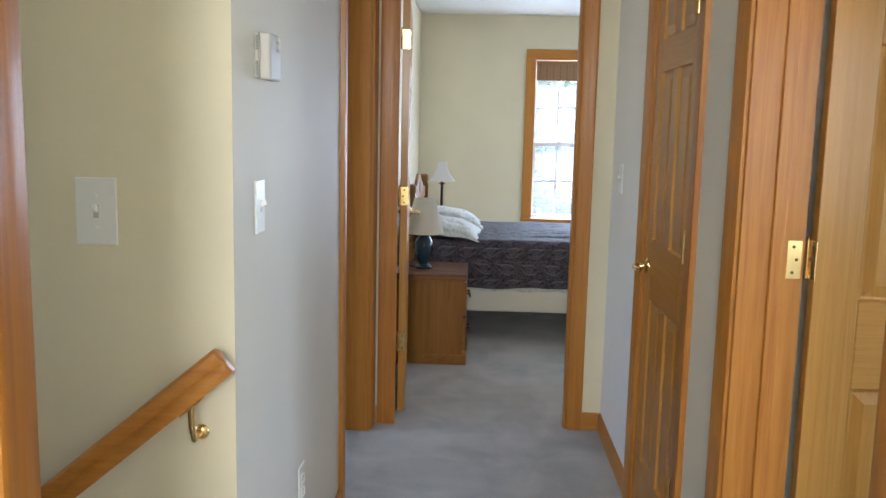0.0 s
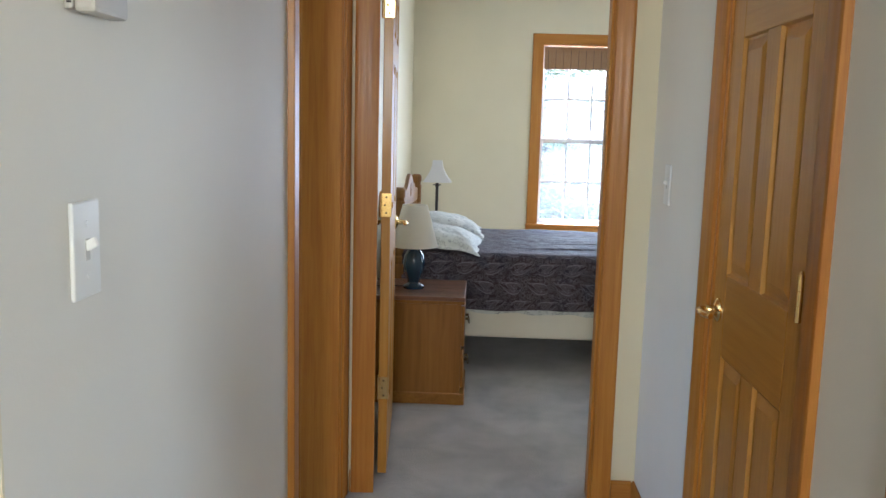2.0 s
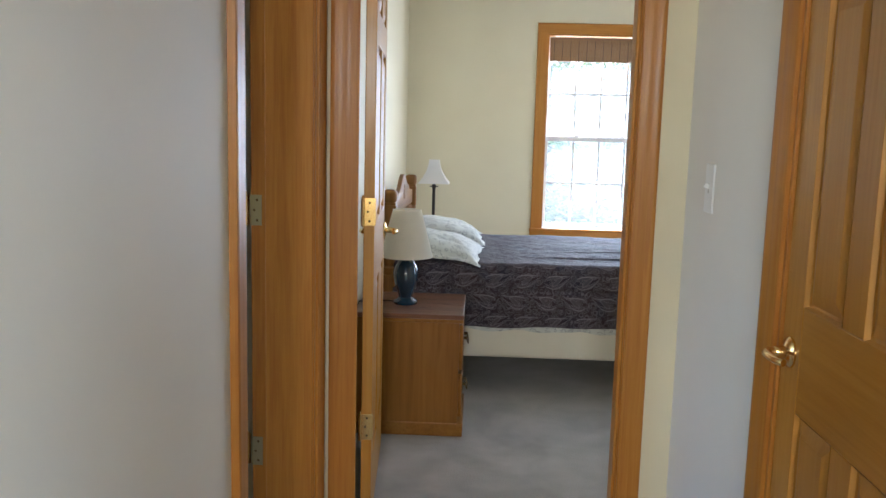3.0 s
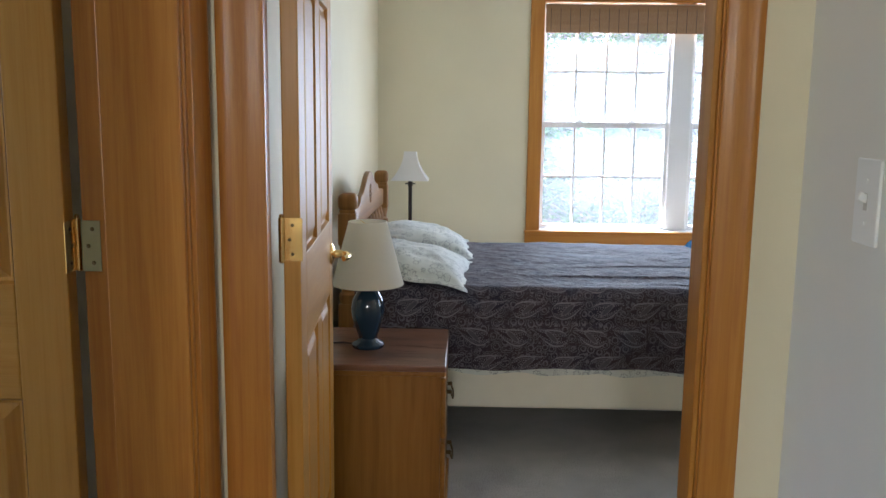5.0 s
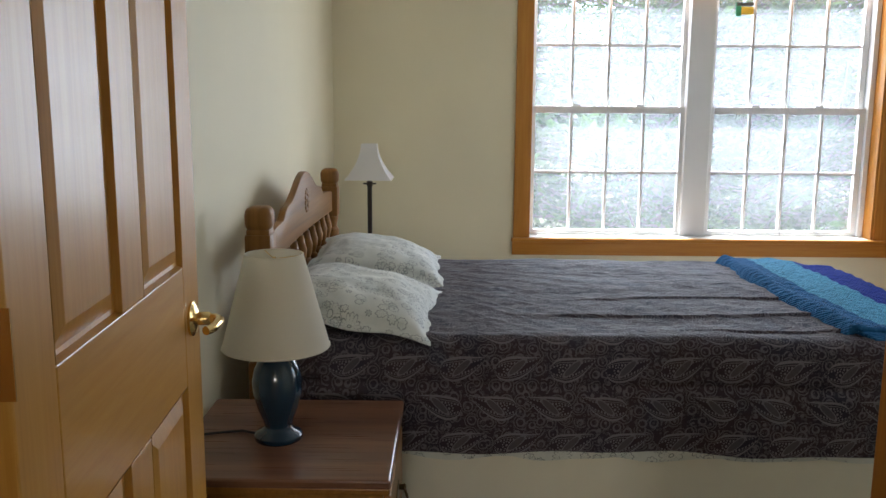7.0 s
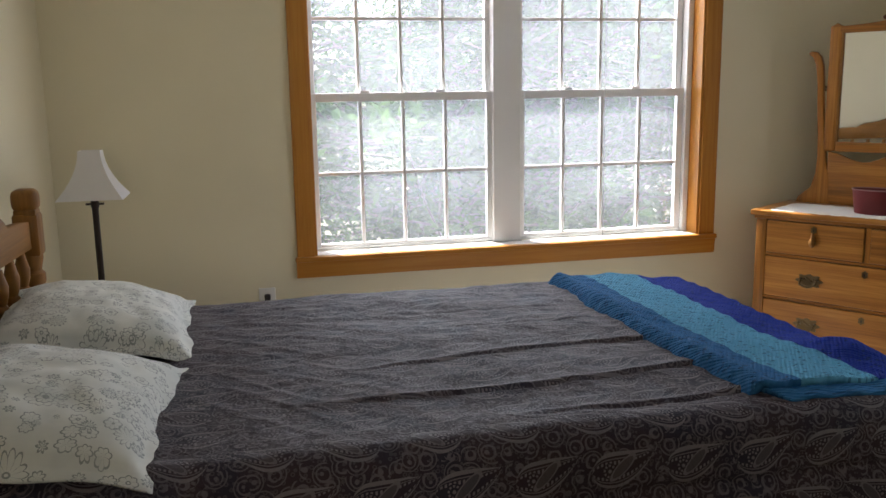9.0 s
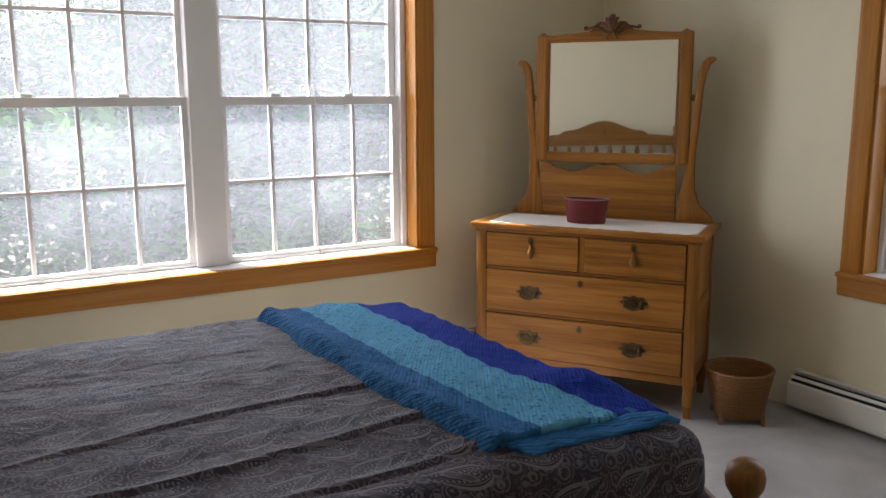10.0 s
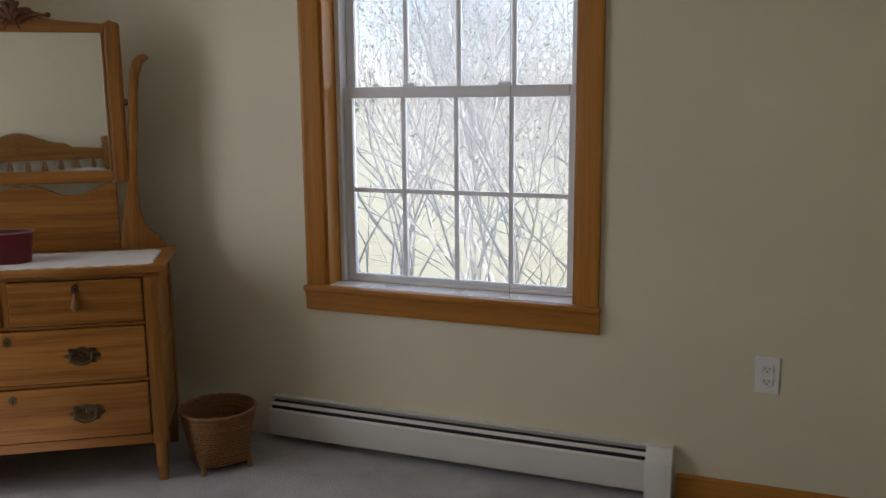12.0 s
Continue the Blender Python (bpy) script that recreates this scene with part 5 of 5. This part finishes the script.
for x in (0.022, DW - 0.070):
    for y in (0.022, DD - 0.062):
        b = B((x, x + 0.048), (y, y + 0.046), (0.14, DZ - 0.04), 0.004, MDR)
        box(b, (x + 0.005, x + 0.043), (y + 0.004, y + 0.042), (0.05, 0.145), 0.006, MDR)
        box(b, (x + 0.009, x + 0.039), (y + 0.008, y + 0.038), (0, 0.06), 0.004, MDR)
        part("leg", b, WZ, dr, smooth=True)
for x in (0.030, DW - 0.048):
    dbox("side_panel", (x, x + 0.018), (0.068, DD - 0.062), (0.15, DZ - 0.04), WZ)
    dbox("side_rail", (x - 0.003, x + 0.021), (0.068, DD - 0.062), (0.16, 0.215), WY)
    dbox("side_rail", (x - 0.003, x + 0.021), (0.068, DD - 0.062), (DZ - 0.10, DZ - 0.045), WY)
    dbox("side_rail", (x - 0.003, x + 0.021), (0.068, DD - 0.062), (0.43, 0.49), WY)
dbox("back_panel", (0.07, DW - 0.07), (DD - 0.03, DD - 0.018), (0.15, DZ - 0.04), WX)
for z0, z1 in ((0.142, 0.178), (0.366, 0.378), (0.563, 0.575)):
    dbox("front_rail", (0.070, DW - 0.070), (0.024, 0.060), (z0, z1), WX)
dbox("drawer_divider", (DW / 2 - 0.011, DW / 2 + 0.011), (0.026, 0.060), (0.575, DZ - 0.04), WZ)


def bail(parent, x, z):
    """Pressed brass plate with a hanging bail."""
    b = bmesh.new()
    k = 64
    out = []
    for i in range(k):
        an = 2 * math.pi * i / k
        r = 1 + 0.14 * math.cos(8 * an)
        out.append((0.052 * r * math.cos(an), (0.027 + 0.006 * abs(math.cos(an))) * r * math.sin(an)))
    extrude(b, out, MDR @ axes(Vector((x, 0.016, z)), X, Z, -Y), 0.0025)
    for dx in (-0.034, 0.034):
        lathe(b, [(0.006, 0), (0.006, 0.010), (0.008, 0.013), (0.003, 0.017)], MDR @ axes(Vector((x + dx, 0.014, z + 0.006)), X, Z, -Y), 10)
    tube(b, [MDR @ Vector(p) for p in ((x - 0.034, 0.002, z + 0.006), (x - 0.032, -0.008, z - 0.012), (x - 0.016, -0.010, z - 0.022), (x, -0.011, z - 0.025), (x + 0.016, -0.010, z - 0.022), (x + 0.032, -0.008, z - 0.012), (x + 0.034, 0.002, z + 0.006))], 0.0042, 8)
    for i in range(5):
        lathe(b, [(0.006, 0), (0.003, 0.004)], MDR @ axes(Vector((x - 0.02 + 0.01 * i, 0.0135, z + 0.006 + 0.006 * math.sin(i * 1.57))), X, Z, -Y), 8)
    part("drawer_pull", b, AGED, parent, "aged brass bail pull", True)


def keyhole(parent, x, z):
    b = extrude(bmesh.new(), [(0.011 * math.cos(a * 0.5236) * (1 + 0.3 * (a % 2)), 0.014 * math.sin(a * 0.5236) * (1 + 0.3 * (a % 2))) for a in range(12)], MDR @ axes(Vector((x, 0.016, z)), X, Z, -Y), 0.002)
    e = part("keyhole_plate", b, AGED, parent, "aged brass keyhole plate")
    part("keyhole", B((x - 0.002, x + 0.002), (0.0132, 0.0142), (z - 0.006, z + 0.004), 0, MDR), DARKHOLE, e)


for x0, x1, z0, z1, kind in ((0.074, DW / 2 - 0.013, 0.578, 0.722, 0), (DW / 2 + 0.013, DW - 0.074, 0.578, 0.722, 0), (0.074, DW - 0.074, 0.381, 0.560, 1), (0.074, DW - 0.074, 0.181, 0.363, 1)):
    d_ = dbox("drawer", (x0, x1), (0.016, 0.050), (z0, z1), WX, 0.004)
    cx, cz = 0.5 * (x0 + x1), 0.5 * (z0 + z1)
    if kind:
        bail(d_, x0 + 0.20, cz)
        bail(d_, x1 - 0.20, cz)
        keyhole(d_, cx, cz + 0.058)
    else:
        keyhole(d_, cx, cz + 0.045)
        b = lathe(bmesh.new(), [(0.003, 0.022), (0.006, 0.016), (0.006, 0.006), (0.013, -0.010), (0.015, -0.022), (0.010, -0.034), (0.003, -0.040)], MDR @ pose(cx, 0.004, cz + 0.010), 14)
        box(b, (cx - 0.005, cx + 0.005), (0.004, 0.017), (cz + 0.014, cz + 0.022), 0.001, MDR)
        part("drop_pull", b, MAPLE[2], d_, "turned wooden drop pull", True)

# mirror stand and swing mirror
BYD = DD - 0.045
mc = DW / 2
panel = [(mc - 0.31, 0), (mc + 0.31, 0), (mc + 0.31, 0.215)]
for i in range(21):
    s = 1 - i / 20
    x = mc - 0.31 + 0.62 * s
    panel.append((x, 0.222 + 0.022 * math.cos((s - 0.5) * math.pi * 4) - (0.014 if abs(s - 0.5) < 0.04 else 0)))
panel.append((mc - 0.31, 0.215))
part("mirror_back_panel", extrude(bmesh.new(), panel, MDR @ axes(Vector((0, BYD + 0.01, DZ)), X, Z, -Y), 0.020, 0.003), WX, dr, "shaped oak back board", True)
for s in (-1, 1):
    prof = [(0.46, 0), (0.445, 0.03), (0.39, 0.075), (0.366, 0.14), (0.358, 0.22), (0.362, 0.32), (0.372, 0.45), (0.378, 0.56), (0.388, 0.63), (0.402, 0.668), (0.420, 0.682), (0.425, 0.693), (0.412, 0.700), (0.390, 0.696), (0.370, 0.676), (0.358, 0.64), (0.350, 0.56), (0.344, 0.45), (0.332, 0.32), (0.318, 0.20), (0.306, 0.12), (0.304, 0.0)]
    part("mirror_post", extrude(bmesh.new(), [(mc + 0.012 + s * (x + 0.013 * min(1, z / 0.2)), z) for x, z in prof], MDR @ axes(Vector((0, BYD - 0.012, DZ)), X, Z, Y), 0.030, 0.004), WZ, dr, "curved oak mirror post", True)
    part("pivot_knob", lathe(bmesh.new(), [(0.012, 0), (0.012, 0.015), (0.006, 0.02)], MDR @ axes(Vector((mc + 0.012 + s * 0.356, BYD, DZ + 0.53)), Y, Z, X * -s), 12), AGED, dr)
TILT_M = MDR @ Matrix.Translation((mc + 0.012, BYD - 0.005, 1.30)) @ Matrix.Diagonal((1.04, 1, 1, 1))
mir = part("mirror_frame", B((-0.333, -0.279), (-0.014, 0.014), (-0.290, 0.275), 0.012, TILT_M), WZ, dr, "oak mirror frame with carved crest")
part("stile", B((0.279, 0.333), (-0.014, 0.014), (-0.290, 0.275), 0.012, TILT_M), WZ, mir)
part("bottom_rail", B((-0.279, 0.279), (-0.013, 0.013), (-0.290, -0.245), 0.005, TILT_M), WX, mir)
tr = [(-0.279, 0.238), (0.279, 0.238)]
for i in range(31):
    s = 1 - 2 * i / 30
    zz = 0.268 + 0.020 * math.exp(-(s / 0.55) ** 2) + 0.030 * math.exp(-(s / 0.20) ** 2) + (0.014 if 0.90 < abs(s) < 0.98 else 0)
    tr.append((0.325 * s, max(zz, 0.25)))
part("top_rail", extrude(bmesh.new(), tr, TILT_M @ axes(Vector((0, 0.012, 0)), X, Z, -Y), 0.025, 0.003), WX, mir, "shaped top rail", True)
for x, z in (((-0.281, -0.272), (-0.248, 0.241)), ((0.272, 0.281), (-0.248, 0.241))):
    part("glass_bead", B(x, (-0.012, -0.002), z, 0.003, TILT_M), MAPLE[2], mir)
part("mirror_glass", B((-0.2785, 0.2785), (-0.002, 0.002), (-0.2445, 0.2375), 0, TILT_M), MIRROR, mir, "silvered mirror glass")
cv = bmesh.new()
for s in (-1, 1):
    for k, (x0, z0, x1, z1, r) in enumerate(((0.0, 0.275, 0.025, 0.325, 0.017), (0.01, 0.28, 0.060, 0.302, 0.016), (0.02, 0.268, 0.10, 0.284, 0.013), (0.05, 0.295, 0.085, 0.272, 0.007), (0.0, 0.27, 0.022, 0.240, 0.007))):
        tube(cv, [TILT_M @ Vector((s * 1.05 * (x0 + (x1 - x0) * q), -0.018 - 0.006 * math.sin(q * 3.14), 0.008 + z0 + (z1 - z0) * q * 1.05 + 0.012 * math.sin(q * 3.14))) for q in (0, 0.25, 0.5, 0.75, 1)], r, 8, 0.35)
    lathe(cv, [(0.010, 0), (0.007, 0.006), (0.002, 0.009)], TILT_M @ axes(Vector((s * 0.112, -0.013, 0.296)), X, Z, -Y), 10)
lathe(cv, [(0.016, 0), (0.013, 0.008), (0.003, 0.014)], TILT_M @ axes(Vector((0, -0.013, 0.338)), X, Z, -Y), 12)
lathe(cv, [(0.012, 0), (0.009, 0.008), (0.003, 0.013)], TILT_M @ axes(Vector((0, -0.013, 0.302)), X, Z, -Y), 12)
part("carved_crest", cv, CARVED, mir, "dark carved leaf crest", True)

# lace runner and red tin on the dresser
doily = bmesh.new()
pts = []
x0, x1, y0, y1 = 0.085, DW - 0.05, 0.035, 0.31
nn = 14
for i in range(nn * 6):
    s = i / (nn * 6)
    pts.append((x0 + (x1 - x0) * s, y0 - 0.014 * abs(math.sin(s * nn * math.pi))))
for i in range(42):
    s = i / 42
    pts.append((x1 + 0.014 * abs(math.sin(s * 5 * math.pi)), y0 + (y1 - y0) * s))
for i in range(nn * 6):
    s = 1 - i / (nn * 6)
    pts.append((x0 + (x1 - x0) * s, y1 + 0.014 * abs(math.sin(s * nn * math.pi))))
for i in range(42):
    s = 1 - i / 42
    pts.append((x0 - 0.014 * abs(math.sin(s * 5 * math.pi)), y0 + (y1 - y0) * s))
extrude(doily, pts, MDR @ pose(0, 0, DZ), 0.0025)
tagged(part("lace_runner", doily, LACE), "white scalloped lace runner on the dresser top", "table runner")
tin_at = MDR @ Vector((0.475, 0.165, DZ + 0.0025))
tin = thing("oval_tin", tin_at, "dark red oval enamelled tin on the lace runner", "tin box")
mt = MDR @ pose(0.475, 0.165, DZ + 0.0025)
tb = lathe(bmesh.new(), [(0.080, 0), (0.083, 0.003), (0.095, 0.098), (0.097, 0.104), (0.094, 0.104), (0.090, 0.098), (0.078, 0.006), (0.001, 0.006)], mt @ Matrix.Diagonal((1, 0.62, 1, 1)), 40)
part("body", tb, TIN, tin, smooth=True)
part("rim", tube(bmesh.new(), [mt @ Vector((0.097 * math.cos(a * math.pi / 24), 0.060 * math.sin(a * math.pi / 24), 0.104)) for a in range(49)], 0.0028, 8), RIMTIN, tin, "worn metal rim", True)

# ---------------------------------------------------------------- wicker waste basket
BC = Vector((2.905, 6.560, 0))
bk = thing("waste_basket", BC, "honey brown wicker waste basket with square foot", "basket")
N = 36


def basket_r(z, an):
    """Round at the rim, square at the foot."""
    k = z / 0.235
    sq = 1 / max(abs(math.cos(an)), abs(math.sin(an)))
    rr = 0.088 + (0.142 - 0.088) * k ** 0.8
    return rr * (1 + (sq - 1) * (1 - k) ** 1.5 * 0.75)


rows = []
b = bmesh.new()
for k in range(13):
    z = 0.028 + 0.207 * k / 12
    rows.append([b.verts.new(BC + Vector((basket_r(z, 2 * math.pi * i / N) * math.cos(2 * math.pi * i / N + 0.9), basket_r(z, 2 * math.pi * i / N) * math.sin(2 * math.pi * i / N + 0.9), z))) for i in range(N)])
for lo, hi in zip(rows, rows[1:]):
    for i in range(N):
        b.faces.new((lo[i], lo[(i + 1) % N], hi[(i + 1) % N], hi[i]))
b.faces.new(rows[0])
part("body", b, WICKER, bk, smooth=True)
for k in range(30):
    z = 0.030 + 0.200 * k / 29
    ring = [BC + Vector(((basket_r(z, 2 * math.pi * i / 72) + 0.0022 * (-1) ** (i + k)) * math.cos(2 * math.pi * i / 72 + 0.9), (basket_r(z, 2 * math.pi * i / 72) + 0.0022 * (-1) ** (i + k)) * math.sin(2 * math.pi * i / 72 + 0.9), z)) for i in range(73)]
    part("cane_strand", tube(bmesh.new(), ring, 0.0034, 5), WICKER, bk, smooth=True)
for rr, z, q in ((0.144, 0.236, 0.0065), (0.141, 0.228, 0.004), (0.136, 0.190, 0.005)):
    part("rim_cane", tube(bmesh.new(), [BC + Vector(((rr + 0.0015 * math.sin(i * 2.1)) * math.cos(2 * math.pi * i / 72), (rr + 0.0015 * math.sin(i * 2.1)) * math.sin(2 * math.pi * i / 72), z + 0.0015 * math.cos(i * 2.1))) for i in range(73)], q, 8), WICKER, bk, smooth=True)
for i in range(4):
    an = math.pi / 4 + i * math.pi / 2
    r0 = basket_r(0.03, an)
    part("foot", tube(bmesh.new(), [BC + Vector((r0 * math.cos(an + 0.9), r0 * math.sin(an + 0.9), 0.05)), BC + Vector((1.04 * r0 * math.cos(an + 0.9), 1.04 * r0 * math.sin(an + 0.9), 0.0))], 0.010, 8), WICKER, bk, smooth=True)

bk.scale = (0.92, 0.92, 0.90)

# ---------------------------------------------------------------- hot-water baseboard heaters


def heater(a, b, out, label, caps=(True, True)):
    a, b, out = Vector(a), Vector(b), Vector(out)
    d = b - a
    length, d = d.length, d.normalized()
    root = thing("baseboard_heater", 0.5 * (a + b), label, "radiator", "baseboard heaters")
    m = axes(a, out, Z * 0.90, d)
    part("back_plate", extrude(bmesh.new(), [(0.001, 0.01), (0.006, 0.01), (0.006, 0.180), (0.030, 0.192), (0.029, 0.195), (0.001, 0.195)], m, length), ENAMEL, root)
    part("front_panel", extrude(bmesh.new(), [(0.056, 0.036), (0.060, 0.034), (0.062, 0.040), (0.062, 0.142), (0.056, 0.150), (0.052, 0.148), (0.058, 0.140), (0.058, 0.042)], m, length), ENAMEL, root, "", True)
    part("damper_blade", extrude(bmesh.new(), [(0.036, 0.170), (0.046, 0.160), (0.047, 0.162), (0.037, 0.173)], m, length), ENAMEL, root)
    part("dark_core", extrude(bmesh.new(), [(0.008, 0.03), (0.050, 0.03), (0.050, 0.120), (0.028, 0.170), (0.008, 0.170)], m, length), DARKHOLE, root, "dark inside of the heater")
    cap = [(0.0, 0.0), (0.066, 0.0), (0.066, 0.142), (0.058, 0.155), (0.034, 0.197), (0.0, 0.199)]
    for on, at in zip(caps, (a - d * 0.001, b - d * 0.084)):
        if on:
            part("end_cap", extrude(bmesh.new(), cap, axes(at, out, Z * 0.90, d), 0.085, 0.003), ENAMEL, root, "", True)
    return root


heater((RR, 4.995, 0), (RR, 6.50, 0), (-1, 0, 0), "ivory enamelled baseboard heater below the single window", (True, False))
heater((0.40, RF, 0), (3.12, RF, 0), (0, -1, 0), "ivory enamelled baseboard heater below the twin window", (True, False))

# ---------------------------------------------------------------- outside
GROUND = -3.0
gb = bmesh.new()
gb.faces.new([gb.verts.new(p) for p in ((-900, -900, GROUND), (900, -900, GROUND), (900, 900, GROUND), (-900, 900, GROUND))])
tagged(part("ground", gb, GRASS), "rough grass and leaf litter round the house", "ground", kind="structure")
rng = random.Random(5)


def limb(bm, a, d, length, r, depth, tips, bend=0.25, split=3, spread=0.6, seg=5):
    """A tapering limb that forks; collects the places where leaves grow."""
    pts = [Vector(a)]
    d = Vector(d).normalized()
    for k in range(4):
        d = (d + Vector((rng.uniform(-1, 1), rng.uniform(-1, 1), rng.uniform(-0.6, 0.9))) * bend * 0.4).normalized()
        pts.append(pts[-1] + d * length / 4)
        if depth <= 1:
            tips.append(pts[-1].copy())
    tube(bm, pts, r, seg if depth > 1 else 3, 0.55)
    if depth > 0:
        for k in range(split):
            j = 4 if k == 0 else rng.randint(2, 4)
            nd = (d + Vector((rng.uniform(-1, 1), rng.uniform(-1, 1), rng.uniform(-0.5, 0.8))) * spread).normalized()
            limb(bm, pts[j], nd, length * rng.uniform(0.6, 0.88), r * 0.55, depth - 1, tips, bend, split, spread, seg)


def leaves(name, tips, per, size, spread, mat, parent, flat=0.5):
    verts, faces = [], []
    for t in tips:
        for k in range(per):
            c = t + Vector((rng.gauss(0, spread), rng.gauss(0, spread), rng.gauss(0, spread * flat)))
            u = Vector((rng.uniform(-1, 1), rng.uniform(-1, 1), rng.uniform(-0.6, 0.6))).normalized()
            w = u.orthogonal().normalized()
            w = (w + u.cross(w) * rng.uniform(-1, 1)).normalized()
            s = size * rng.uniform(0.5, 1.3)
            i = len(verts)
            verts += [c - u * s, c + w * s * 0.35, c + u * s, c - w * s * 0.35]
            faces.append((i, i + 1, i + 2, i + 3))
    me = bpy.data.meshes.new(name)
    me.from_pydata(verts, [], faces)
    me.materials.append(mat)
    ob = new(name, me)
    ob.parent = parent
    ob.matrix_parent_inverse = parent.matrix_world.inverted()
    return ob


def evergreen(at, high, label):
    root = thing("evergreen_tree", at, label, "tree", "evergreen trees")
    bm, tips = bmesh.new(), []
    a = Vector(at)
    tube(bm, [a, a + Vector((0.05, 0.02, high * 0.35)), a + Vector((-0.04, 0.05, high * 0.7)), a + Vector((0, 0, high))], 0.16, 9, 0.25)
    k = 0.12
    while k < 0.97:
        for q in range(5):
            an = rng.uniform(0, 6.283)
            ln = (1 - k) * high * 0.30 + 0.45
            limb(bm, a + Vector((0, 0, high * k)), (math.cos(an), math.sin(an), rng.uniform(-0.15, 0.35)), ln * rng.uniform(0.8, 1.2), 0.035 * (1.2 - k), 1, tips, 0.25, 3, 0.55, 4)
        k += rng.uniform(0.035, 0.055)
    part("trunk", bm, BARK, root)
    leaves("crown", tips, 24, 0.066, 0.17, NEEDLE, root)
    return root


def bare_tree(at, high, label, buds):
    root = thing("bare_tree", at, label, "tree", "bare trees")
    bm, tips = bmesh.new(), []
    for s in range(5):
        an = rng.uniform(0, 6.283)
        limb(bm, Vector(at) + Vector((rng.uniform(-0.3, 0.3), rng.uniform(-0.3, 0.3), 0)), (0.2 * math.cos(an), 0.2 * math.sin(an), 1), high * rng.uniform(0.22, 0.31), 0.034, 6, tips, 0.42, 3, 0.75, 4)
    part("trunk", bm, TWIG, root)
    if buds:
        leaves("crown", tips[::3], buds, 0.045, 0.16, BUDS, root)
    return root


for i, (x, y, h) in enumerate(((-1.9, 14.5, 10.0), (0.4, 15.6, 11.0), (2.3, 13.8, 10.0), (4.0, 15.4, 11.5), (5.6, 14.0, 10.5), (7.4, 16.2, 12.0), (9.2, 15.2, 11.0), (-4.0, 17.0, 12.0), (3.2, 19.0, 13.0), (6.6, 19.5, 13.0))):
    evergreen((x, y, GROUND), h, "tall evergreen tree with drooping leafy boughs in sunlight")
for x, y, h, q in ((9.6, 7.6, 8.0, 0), (10.6, 9.4, 9.0, 0), (11.2, 6.6, 8.5, 0), (12.6, 8.6, 9.0, 0), (13.2, 5.6, 8.0, 0), (14.0, 11.0, 10.0, 1), (15.5, 7.6, 9.5, 1)):
    bare_tree((x, y, GROUND), h, "bare many-stemmed tree with pale twigs in spring", q)
